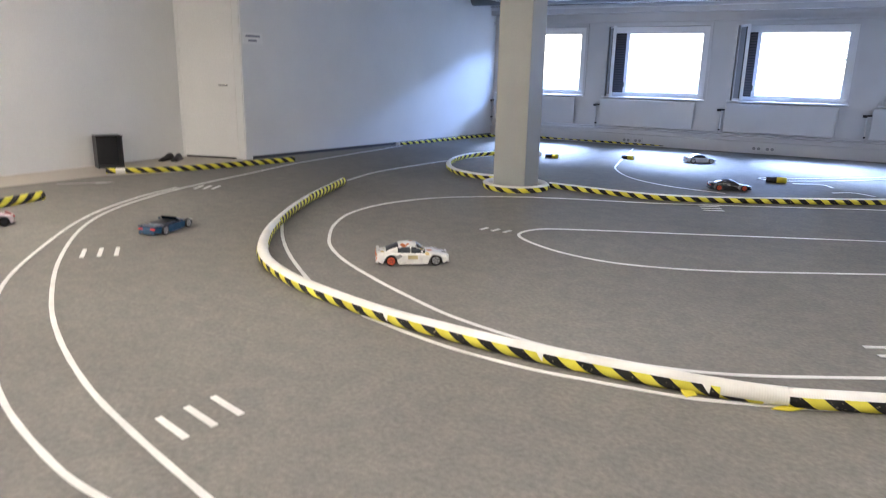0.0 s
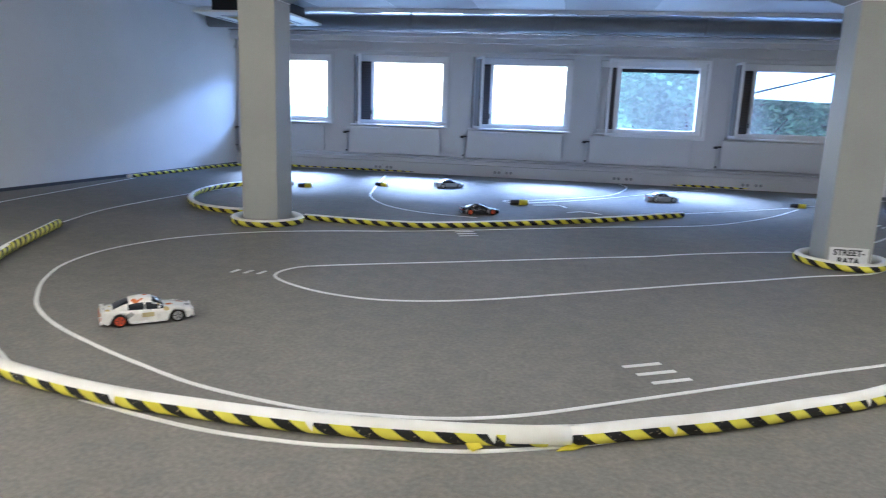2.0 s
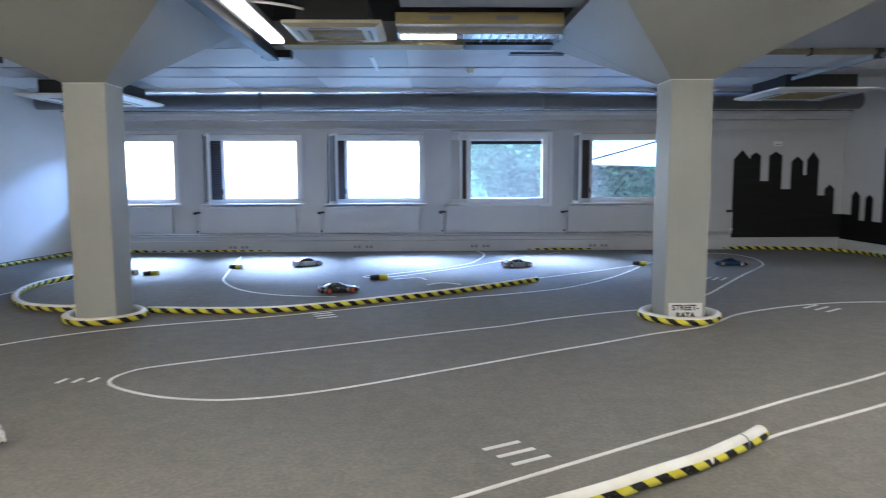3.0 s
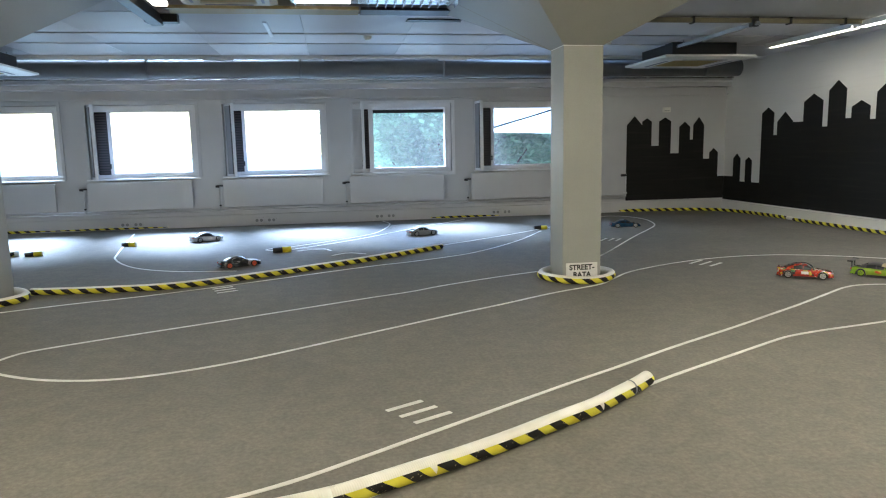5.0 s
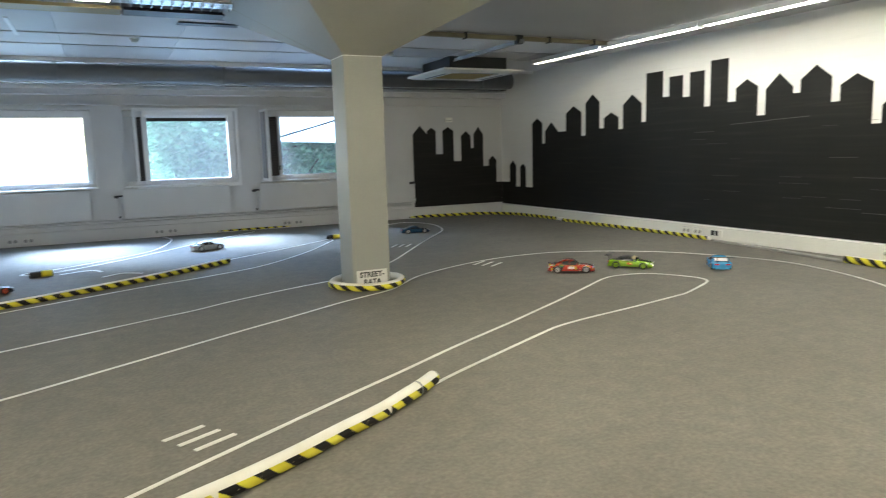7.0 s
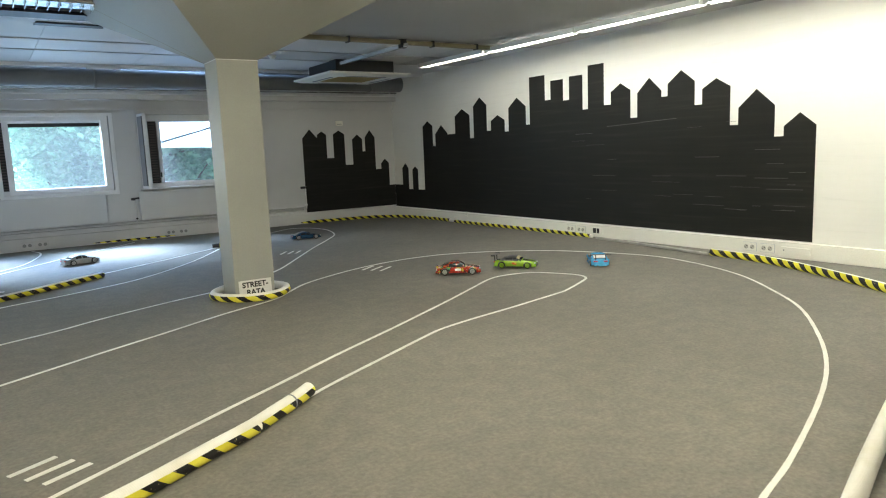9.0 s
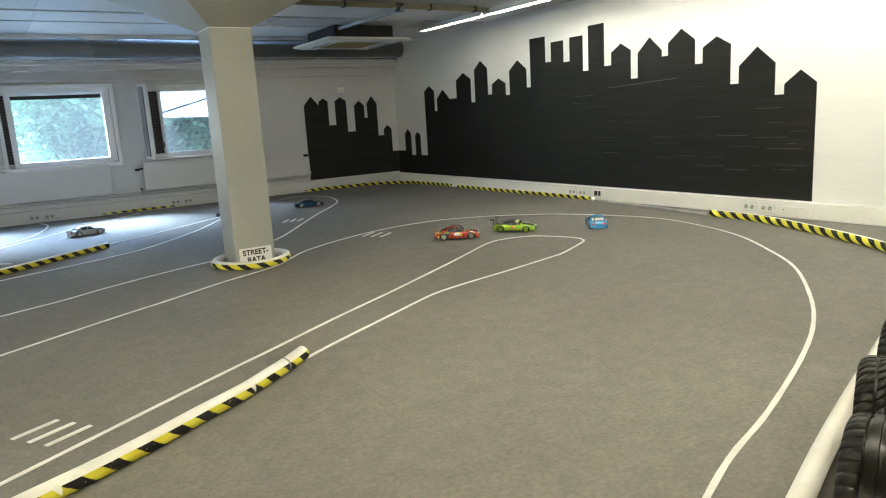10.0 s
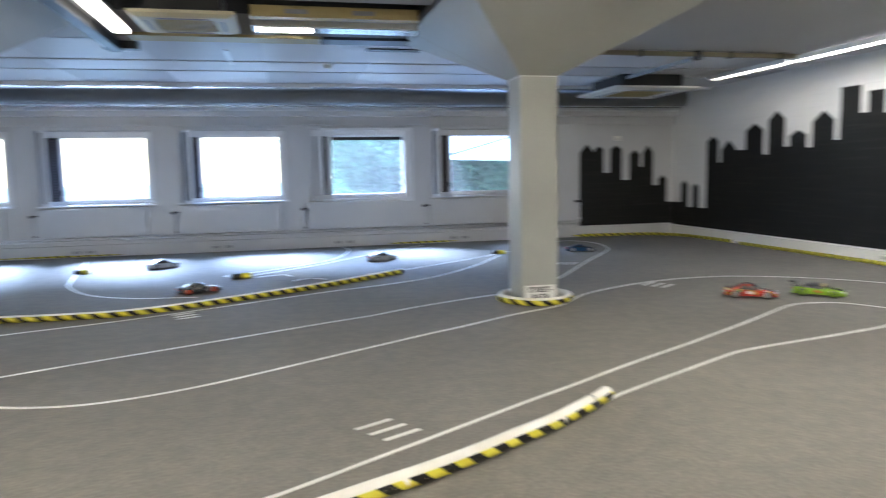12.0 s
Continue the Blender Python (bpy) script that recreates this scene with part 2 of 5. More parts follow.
FILL_MID = glow("unseen_mid_fill_tube", (1.0, 0.91, 0.74), 34.0)
FILL_WARM = glow("unseen_warm_fill_tube", (1.0, 0.87, 0.66), 120.0)
DIMTUBE = glow("aged_fluorescent_tube", (1.0, 0.92, 0.80), 4.0)
DIFFUSER = glow("lamp_diffuser", (1.0, 0.93, 0.80), 2.3)
CARGLASS = worn("car_window_black", (0.02, 0.022, 0.025), 0.12)
CONDUIT = worn("pale_grey_conduit", (0.42, 0.41, 0.38), 0.5, spread=0.2, scale=6)
RUBBER_TAPE = worn("yellow_tape", (0.80, 0.68, 0.04), 0.4, spread=0.12, scale=9)


# ---- small builders ----
def finish(name, bm, material, parent=None, label="", smooth=False):
    me = bpy.data.meshes.new(name)
    bm.normal_update()
    bm.to_mesh(me)
    bm.free()
    for m in material if isinstance(material, (list, tuple)) else [material]:
        me.materials.append(m)
    if smooth:
        for p in me.polygons:
            p.use_smooth = True
    ob = new(name, me)
    if parent:
        ob.parent = parent
    if label:
        ob["label"] = label
    return ob


def part(name, bm, material, parent, label="", smooth=False):
    return finish(name, bm, material, parent, label, smooth)


def thing(name, at, label, category, group="", kind=""):
    """An Empty at the base of a thing; at: pose matrix or place."""
    ob = new(name)
    ob.empty_display_size = 0.1
    ob.matrix_world = at if isinstance(at, Matrix) else Matrix.Translation(at)
    return tagged(ob, label, category, group, kind)


def box(bm, x0, x1, y0, y1, z0, z1, bevel=0.0):
    vs = [bm.verts.new((x, y, z)) for z in (z0, z1) for x, y in ((x0, y0), (x1, y0), (x1, y1), (x0, y1))]
    fs = [bm.faces.new([vs[i] for i in f]) for f in ((3, 2, 1, 0), (4, 5, 6, 7), (0, 1, 5, 4), (1, 2, 6, 5), (2, 3, 7, 6), (3, 0, 4, 7))]
    if bevel:
        es = list({e for f in fs for e in f.edges})
        bmesh.ops.bevel(bm, geom=es, offset=bevel, segments=2, affect="EDGES", profile=0.6)
    return bm


def boxed(*dims, bevel=0.0):
    return box(bmesh.new(), *dims, bevel=bevel)


def rod(bm, a, b, r, seg=12, r2=None, caps=True):
    a, b = Vector(a), Vector(b)
    q = (b - a).to_track_quat("Z", "Y")
    rings = []
    for p, rr in ((a, r), (b, r if r2 is None else r2)):
        rings.append([bm.verts.new(p + q @ Vector((rr * math.cos(k * 2 * math.pi / seg), rr * math.sin(k * 2 * math.pi / seg), 0))) for k in range(seg)])
    for k in range(seg):
        bm.faces.new((rings[0][k], rings[0][(k + 1) % seg], rings[1][(k + 1) % seg], rings[1][k]))
    if caps:
        bm.faces.new(rings[0][::-1])
        bm.faces.new(rings[1])
    return bm


def prism(bm, outline, z0, z1):
    """A flat outline in x and y, raised from z0 to z1."""
    lo = [bm.verts.new((x, y, z0)) for x, y in outline]
    hi = [bm.verts.new((x, y, z1)) for x, y in outline]
    k = len(lo)
    bm.faces.new(lo[::-1])
    bm.faces.new(hi)
    for i in range(k):
        bm.faces.new((lo[i], lo[(i + 1) % k], hi[(i + 1) % k], hi[i]))
    return bm


def spline(points, step=0.05, closed=False):
    """Evenly spaced points on a smooth curve through the given ones."""
    p = [Vector((*q, 0)) for q in points]
    n = len(p)
    dense = []
    for i in range(n if closed else n - 1):
        a, b = p[i], p[(i + 1) % n]
        pre = p[i - 1] if closed or i else a + (a - b)
        post = p[(i + 2) % n] if closed or i + 2 < n else b + (b - a)
        for k in range(24):
            t = k / 24
            dense.append(0.5 * (2 * a + (b - pre) * t + (2 * pre - 5 * a + 4 * b - post) * t * t + (3 * a - pre - 3 * b + post) * t ** 3))
    dense.append(p[0] if closed else p[-1])
    out, left = [dense[0]], step
    for a, b in zip(dense, dense[1:]):
        d = (b - a).length
        while d > 0 and left <= d:
            a = a + (b - a) * (left / d)
            d -= left
            out.append(a.copy())
            left = step
        left -= d
    if not closed and (out[-1] - dense[-1]).length > 0.3 * step:
        out.append(dense[-1])
    return out


def sweep(path, r, a0=0.0, a1=360.0, seg=16, side=1, z=0.0, closed=False, caps=True, pitch=1.0):
    """A tube, or a shell of it between two angles, along a flat path. Angle 0 is the flank on the given side, 90 the top. UV in metres."""
    bm = bmesh.new()
    uv = bm.loops.layers.uv.new("UVMap")
    full = abs(a1 - a0) >= 359.9
    cols = seg if full else seg + 1
    rings, dist, n = [], [0.0], len(path)
    for i, p in enumerate(path):
        prev, nxt = path[i - 1 if i or closed else 0], path[(i + 1) % n if closed else min(i + 1, n - 1)]
        d = (nxt - prev).normalized()
        flank = Vector((d.y, -d.x, 0)) * side
        ring = []
        for k in range(cols):
            a = radians(a0 + (a1 - a0) * k / seg)
            ring.append(bm.verts.new(p + flank * (r * math.cos(a)) + Vector((0, 0, z + r * math.sin(a)))))
        rings.append(ring)
        if i:
            dist.append(dist[-1] + (p - path[i - 1]).length)
    for i in range(n if closed else n - 1):
        j = (i + 1) % n
        for k in range(cols if full else cols - 1):
            m = (k + 1) % cols
            f = bm.faces.new((rings[i][k], rings[j][k], rings[j][m], rings[i][m]))
            f.smooth = True
            du = dist[i] + (path[j] - path[i]).length
            ks = [radians(a0 + (a1 - a0) * q / seg) * r for q in (k, k, k + 1, k + 1)]
            for lp, u, w in zip(f.loops, (dist[i], du, du, dist[i]), ks):
                lp[uv].uv = (u * pitch, w)
    if full and caps and not closed:
        bm.faces.new(rings[0])
        bm.faces.new(rings[-1][::-1])
    return bm


def ribbon(path, w, z=0.004):
    """A flat tape on the floor along a path."""
    bm = bmesh.new()
    rows, n = [], len(path)
    for i, p in enumerate(path):
        d = (path[min(i + 1, n - 1)] - path[max(i - 1, 0)]).normalized()
        s = Vector((d.y, -d.x, 0)) * (w / 2) * (1 + 0.06 * math.sin(i * 1.7))
        rows.append([bm.verts.new(p + s + Vector((0, 0, h))) for h in (0.0005, z)] + [bm.verts.new(p - s + Vector((0, 0, h))) for h in (z, 0.0005)])
    for a, b in zip(rows, rows[1:]):
        for k in range(3):
            bm.faces.new((a[k], b[k], b[k + 1], a[k + 1]))
    bm.faces.new(rows[0])
    bm.faces.new(rows[-1][::-1])
    return bm


def lettering(text, size, material, parent, m):
    """Letters of the built-in font as a mesh, at the pose m under a parent."""
    cu = bpy.data.curves.new("letters", "FONT")
    cu.body, cu.size, cu.extrude, cu.offset, cu.align_x = text, size, 0.0006, 0.0022, "CENTER"
    tmp = bpy.data.objects.new("letters", cu)
    me = bpy.data.meshes.new_from_object(tmp)
    bpy.data.objects.remove(tmp)
    me.materials.append(material)
    ob = new("lettering", me)
    ob.parent = parent
    ob.matrix_local = m
    return ob


# ---- floor, walls, ceiling ----
def structure(ob, label, category):
    return tagged(ob, label, category, kind="structure")


CEIL = 2.62
structure(finish("floor", prism(bmesh.new(), [(-8.3, -5.3), (6.95, -5.3), (6.95, 12.4), (-8.3, 12.4)], -0.12, 0.0), CARPET),
          "worn mottled grey felt carpet with taped track lines", "floor")
structure(finish("floor_vinyl", prism(bmesh.new(), [(-8.08, -4.9), (-7.55, -4.9), (-7.42, 3.4), (-7.32, 4.55), (-6.98, 5.15), (-6.9, 5.9), (-7.17, 6.48), (-8.08, 6.2)], 0.0005, 0.004), VINYL),
          "beige vinyl walkway strip beside the carpet", "floor")


def window_wall():
    bm = bmesh.new()
    y0, y1, z0, z1 = WALL_Y, WALL_Y + 0.32, 0.82, 1.98
    edge = -7.0
    for gx in GLASS_RIGHT:
        a, b = gx - 1.56, gx + 0.10
        box(bm, edge, a, y0, y1, 0, 2.9)
        box(bm, a, b, y0, y1, 0, z0)
        box(bm, a, b, y0, y1, z1, 2.9)
        edge = b
    box(bm, edge, 7.0, y0, y1, 0, 2.9)
    return bm


structure(finish("wall_north", window_wall(), SHADEDWALL), "white window wall, greyed for its shade, with five square openings", "wall")
structure(finish("wall_east", boxed(6.72, 7.0, -5.2, 12.15, 0, 2.9), SMEARED), "white painted side wall behind a black mural", "wall")
structure(finish("wall_west", prism(bmesh.new(), [(-7.17, 6.5), (-6.38, 12.15), (-6.7, 12.15), (-7.2, 7.6), (-7.32, 6.8), (-7.30, 6.466)], 0, 2.9), WALL),
          "white painted wall with a soft patch of window light", "wall")
structure(finish("wall_west_far", boxed(-8.35, -8.08, -5.2, 6.24, 0, 2.9), WALL), "white painted wall behind the entrance", "wall")
structure(finish("wall_south", boxed(-8.35, 7.0, -5.4, -5.2, 0, 2.9), WALL), "plain white wall closing the room", "wall")

# the short entrance wall with its door
DW = pose(-8.10, 6.235, 0, 0, 0, math.degrees(math.atan2(0.25, 0.92)))
dw_len = math.hypot(0.92, 0.25)
bm = bmesh.new()
box(bm, -0.25, 0.06, 0, 0.18, 0, 2.9)
box(bm, 0.84, dw_len, 0, 0.18, 0, 2.9)
box(bm, 0.06, 0.84, 0, 0.18, 1.97, 2.9)
entrance_wall = structure(finish("wall_entrance", bm, WALL), "white painted wall round the entrance door", "wall")
entrance_wall.matrix_world = DW
door = thing("door_1", DW, "closed white painted flush door with steel handle", "door", kind="structure")
part("leaf", boxed(0.0758, 0.8242, -0.003, 0.05, 0.024, 1.956, bevel=0.001), DOOR, door)
bm = boxed(0.045, 0.075, -0.006, 0.07, 0, 1.985)
box(bm, 0.825, 0.86, -0.006, 0.07, 0, 1.985)
box(bm, 0.075, 0.825, -0.006, 0.07, 1.957, 1.985)
part("frame", bm, DOOR, door)
bm = rod(bmesh.new(), (0.745, 0.036, 0.95), (0.745, -0.03, 0.95), 0.010)
rod(bm, (0.745, -0.03, 0.95), (0.64, -0.03, 0.95), 0.010)
rod(bm, (0.745, 0.036, 1.03), (0.745, 0.018, 1.03), 0.020)
box(bm, 0.735, 0.755, 0.0, 0.0055, 0.90, 1.05)
part("door_handle", bm, STEEL, door, "brushed steel lever handle", True)
part("threshold", boxed(0.075, 0.825, -0.01, 0.12, 0.0, 0.022), BLACK, door, "dark threshold strip")
part("notice", boxed(0.38, 0.52, 0.002, 0.0055, 1.50, 1.545), GREYINK, door, "small grey printed notice")

exit_sign = thing("exit_sign", DW @ pose(0.69, 0, 2.02), "green emergency exit sign with white pictogram", "sign")
part("panel", boxed(-0.14, 0.14, -0.03, 0.0, 0.0, 0.135, bevel=0.004), GREEN, exit_sign)
part("pictogram", boxed(-0.10, -0.02, -0.034, -0.0305, 0.025, 0.11), PAPER, exit_sign)
part("arrow_shaft", boxed(0.065, 0.08, -0.034, -0.0305, 0.052, 0.11), PAPER, exit_sign)
part("arrow_head", boxed(0.045, 0.10, -0.034, -0.0305, 0.03, 0.05), PAPER, exit_sign)


SLANT = pose(-7.17, 6.5, 0, 0, 0, math.degrees(math.atan2(12.15 - 6.5, -6.38 + 7.17)))
sheet = thing("wall_notice", SLANT @ pose(0.18, -0.002, 1.47), "white paper notice with dark lines of print", "notice")
part("paper", boxed(-0.15, 0.15, -0.003, 0, 0, 0.14), PAPER, sheet)
bm = boxed(-0.11, 0.11, -0.0045, -0.0035, 0.085, 0.11)
box(bm, -0.07, 0.06, -0.0045, -0.0035, 0.03, 0.055)
part("print", bm, GREYINK, sheet)
bm = boxed(0.1, 5.7, -0.012, 0.0, 0.0, 0.04)
skirting = structure(finish("baseboard", bm, worn("dark_skirting", (0.05, 0.055, 0.06), 0.5)), "dark skirting along the white wall", "baseboard")
skirting.matrix_world = SLANT


def ceiling():
    """Soffit with the open service slot, and lay-in panels with shadow gaps towards the windows."""
    bm = bmesh.new()
    sx0, sx1, sy0, sy1 = -2.05, 1.02, 3.6, 7.9
    box(bm, -8.35, 7.0, -5.4, sy0, CEIL, 2.9)
    box(bm, -8.35, sx0, sy0, sy1, CEIL, 2.9)
    box(bm, sx1, 7.0, sy0, sy1, CEIL, 2.9)
    box(bm, -8.35, 7.0, sy1, 12.47, CEIL + 0.03, 2.9)
    return bm


def ceiling_panels():
    """Lay-in panels with narrow shadow gaps, from the service slot to the windows."""
    bm = bmesh.new()
    x = -6.9
    while x < 6.6:
        for y0, y1, dz in ((7.93, 9.15, 0.0), (9.19, 9.9, -0.01), (9.92, 12.14, -0.02)):
            box(bm, x + 0.002, x + 1.248, y0, y1, CEIL + dz, CEIL + 0.028)
        x += 1.25
    return bm


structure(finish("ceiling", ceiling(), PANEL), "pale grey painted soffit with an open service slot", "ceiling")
structure(finish("ceiling_panels", ceiling_panels(), LAYIN), "white lay-in ceiling panels with dark gaps", "ceiling")
# box closing the slot, its shade put into the near-black colour
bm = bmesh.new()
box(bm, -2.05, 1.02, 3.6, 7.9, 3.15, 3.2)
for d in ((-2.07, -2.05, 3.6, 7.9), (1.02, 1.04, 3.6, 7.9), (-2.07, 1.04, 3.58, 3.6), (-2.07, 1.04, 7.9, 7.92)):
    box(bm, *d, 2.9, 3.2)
structure(finish("ceiling_void", bm, VOIDSHADE), "void above the open ceiling slot, coloured dark for its shade", "ceiling")


# ---- windows ----
SLAT = worn("dark_blind_slats", (0.075, 0.058, 0.06), 0.5)
FLAPGREY = worn("grey_flap_panel", (0.24, 0.245, 0.26), 0.5, spread=0.06)


def window(index, gx, sash_open, blind):
    a, b, z0, z1 = gx - 1.56, gx + 0.10, 0.82, 1.98
    w = thing("window_%d" % index, (gx, WALL_Y, z0), "white framed window with clear pane", "window", kind="structure")
    post = {4: 0.135, 5: 0.15}.get(index, 0.09)

    def loc(bm):
        bmesh.ops.translate(bm, verts=bm.verts, vec=(-gx, -WALL_Y, -z0))
        return bm

    y0, y1 = WALL_Y + 0.07, WALL_Y + 0.15
    bm = boxed(a, b, y0, y1, z0, z0 + 0.065, bevel=0.006)
    box(bm, a, b, y0, y1, z1 - 0.10, z1, bevel=0.006)
    box(bm, gx, b, y0, y1, z0 + 0.065, z1 - 0.10)
    box(bm, gx - 1.272, gx - 1.235, y0, y1, z0 + 0.065, z1 - 0.10)
    part("window_frame", loc(bm), FRAME, w)
    part("jamb_board", loc(boxed(a, a + post, y0, y1, z0 + 0.065, z1 - 0.10)), SHADEDWALL if index == 4 else FRAME, w)
    part("window_sill", loc(boxed(a - 0.05, b + 0.02, WALL_Y - 0.06, y0, z0 - 0.025, z0, bevel=0.005)), FRAME, w)
    # beads round the pane and the latch on the mullion
    bm = boxed(gx - 1.235, gx, y0 + 0.012, y0 + 0.034, z0 + 0.065, z0 + 0.08)
    box(bm, gx - 1.235, gx, y0 + 0.012, y0 + 0.034, z1 - 0.115, z1 - 0.10)
    box(bm, gx - 1.235, gx - 1.22, y0 + 0.012, y0 + 0.034, z0 + 0.08, z1 - 0.115)
    box(bm, gx - 0.015, gx, y0 + 0.012, y0 + 0.034, z0 + 0.08, z1 - 0.115)
    part("glazing_bead", loc(bm), FRAME, w)
    part("latch", loc(boxed(gx - 1.275, gx - 1.255, y0 - 0.02, y0, z0 + 0.16, z0 + 0.24, bevel=0.003)), BLACK, w, "small dark window latch")
    pane = part("pane", loc(boxed(gx - 1.235, gx, y0 + 0.035, y0 + 0.043, z0 + 0.065, z1 - 0.10)), GLASS, w)
    pane.visible_shadow = False
    slats = bmesh.new()
    z = z0 + 0.085
    while z < z1 - 0.12:
        box(slats, a + post, gx - 1.274, y0 + 0.015, y0 + 0.045, z, z + 0.02)
        z += 0.042
    part("louvre", loc(slats), SLAT, w, "stack of dark blind slats")
    part("backing", loc(boxed(a + post, gx - 1.272, y0 + 0.055, y0 + 0.065, z0 + 0.065, z1 - 0.10)), BLACK, w)
    trim = boxed(a - 0.05, a, WALL_Y - 0.022, WALL_Y + 0.07, z0 - 0.02, z1 + 0.05)
    box(trim, b, b + 0.045, WALL_Y - 0.022, WALL_Y + 0.07, z0 - 0.02, z1 + 0.05)
    box(trim, a, b, WALL_Y - 0.022, WALL_Y + 0.07, z1, z1 + 0.05)
    part("casing", loc(trim), SHADEDWALL, w)
    if sash_open:
        turn = Matrix.Translation((a + (0.0 if index == 5 else 0.055), WALL_Y - 0.03, 0)) @ Matrix.Rotation(radians(-sash_open), 4, "Z")
        bm = boxed(0.0, 0.30, -0.026, 0.026, z0 + 0.0, z1 + 0.0, bevel=0.008)
        bmesh.ops.transform(bm, matrix=turn, verts=bm.verts)
        flap = part("vent_flap", loc(bm), FRAME, w, "narrow white ventilation flap swung open")
        # grey sheet gives the white flap its shaded side
        for u0, u1, name, material in ((0.05, 0.25, "flap_shade", FLAPGREY), (0.262, 0.297, "flap_seal", BLACK)):
            bm = boxed(u0, u1, -0.032, -0.0265, z0 + 0.04, z1 - 0.04)
            bmesh.ops.transform(bm, matrix=turn, verts=bm.verts)
            part(name, loc(bm), material, flap)
    if index == 4:
        f0, f1, h0, h1, p = gx - 1.425, gx + 0.157, 0.755, 2.01, WALL_Y - 0.045
        outer = boxed(f0, f0 + 0.05, p, WALL_Y - 0.024, h0, h1, bevel=0.004)
        box(outer, f1 - 0.055, f1, p, WALL_Y - 0.024, h0, h1, bevel=0.004)
        box(outer, f0 + 0.05, f1 - 0.055, p, WALL_Y - 0.024, h0, h0 + 0.05, bevel=0.004)
        box(outer, f0 + 0.05, f1 - 0.055, p, WALL_Y - 0.024, h1 - 0.05, h1, bevel=0.004)
        part("storm_frame", loc(outer), FRAME, w, "white outer frame standing proud of the wall")
        inner = boxed(gx - 1.30, gx + 0.09, WALL_Y + 0.0, WALL_Y + 0.055, z0 + 0.005, z0 + 0.075, bevel=0.005)
        box(inner, gx - 1.30, gx + 0.09, WALL_Y + 0.0, WALL_Y + 0.055, z1 - 0.09, z1 - 0.01, bevel=0.005)
        box(inner, gx - 1.30, gx - 1.225, WALL_Y + 0.0, WALL_Y + 0.055, z0 + 0.075, z1 - 0.09)
        box(inner, gx - 0.01, gx + 0.09, WALL_Y + 0.0, WALL_Y + 0.055, z0 + 0.075, z1 - 0.09)
        part("closed_sash", loc(inner), FRAME, w, "closed white inner casement")
    if blind:
        bm = boxed(gx - 1.23, gx - 0.005, y0 + 0.014, y0 + 0.030, z1 - 0.10 - blind, z1 - 0.116)
        part("rolled_blind", loc(bm), BLACK, w, "dark blind drawn up to the top")
    return w


for k, (gx, sash_open, blind) in enumerate(zip(GLASS_RIGHT, (0, 64, 62, 0, 84), (0, 0, 0, 0.07, 0))):
    window(k + 1, gx, sash_open, blind)


# ---- radiators, valves, trunking along the window wall ----
def radiator(gx):
    r = thing("radiator", (gx - 0.77, WALL_Y, 0.30), "white flat panel radiator with a side valve", "radiator", "radiators under the windows")
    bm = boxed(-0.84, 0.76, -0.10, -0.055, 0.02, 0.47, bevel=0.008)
    part("panel", bm, SHADEDWALL, r)
    part("bracket", boxed(-0.6, -0.55, -0.055, 0.0, 0.1, 0.4), FRAME, r)
    part("bracket", boxed(0.55, 0.6, -0.055, 0.0, 0.1, 0.4), FRAME, r)
    bm = rod(bmesh.new(), (-0.90, -0.07, 0.36), (-0.90, -0.07, -0.02), 0.009)
    rod(bm, (-0.90, -0.07, -0.02), (-0.90, 0.0, -0.02), 0.009)
    part("pipe", bm, SHADEDWALL, r, "thin painted pipe", True)
    bm = rod(bmesh.new(), (-0.90, -0.07, 0.36), (-0.96, -0.07, 0.36), 0.022, 12, 0.018)
    rod(bm, (-0.90, -0.07, 0.37), (-0.84, -0.07, 0.37), 0.014)
    part("valve", bm, BLACK, r, "black thermostat valve", True)
    bm = rod(bmesh.new(), (-0.90, -0.085, 0.05), (-0.90, -0.05, 0.05), 0.015)
    part("lower_valve", bm, BLACK, r, "", True)


for gx in (-4.70, -2.63, -0.55, 1.50, 3.58):
    radiator(gx)
stub = thing("pipe_stub", (4.80, WALL_Y, 0.28), "white riser pipe with black valve on the wall", "pipe")
bm = rod(bmesh.new(), (0, -0.05, 0.0), (0, -0.05, 0.40), 0.009)
part("pipe", bm, FRAME, stub, "", True)
bm = rod(bmesh.new(), (0, -0.05, 0.38), (-0.09, -0.05, 0.38), 0.022)
part("valve", bm, BLACK, stub, "black thermostat valve", True)
part("clip", boxed(-0.02, 0.02, -0.06, 0, 0.05, 0.08), FRAME, stub)

bm = rod(bmesh.new(), (-6.4, WALL_Y - 0.03, 0.255), (4.75, WALL_Y - 0.03, 0.255), 0.012)
rod(bm, (-6.4, WALL_Y - 0.03, 0.295), (4.75, WALL_Y - 0.03, 0.295), 0.012)
structure(finish("trim_heating_pipes", bm, SHADEDWALL, smooth=True), "pair of painted heating pipes along the window wall", "pipe")
structure(finish("trim_trunking_north", boxed(-6.40, 6.66, WALL_Y - 0.06, WALL_Y, 0.0, 0.185, bevel=0.006), SHADEDWALL), "pale grey cable trunking at the foot of the window wall", "trunking")
structure(finish("trim_trunking_east", boxed(6.66, 6.72, -5.0, WALL_Y - 0.06, 0.0, 0.165, bevel=0.006), TRIM), "white cable trunking at the foot of the wall", "trunking")
bm = boxed(-6.4, 6.72, WALL_Y - 0.05, WALL_Y, 2.05, 2.085)
box(bm, -6.4, 6.72, WALL_Y - 0.16, WALL_Y, 2.20, 2.30)
structure(finish("trim_cornice", bm, SHADEDWALL), "painted ledge over the windows", "trim")
# rails in whiter paint than the ledge, for its bright highlight lines
bm = boxed(-6.4, 6.72, WALL_Y - 0.185, WALL_Y - 0.1605, 2.278, 2.302)
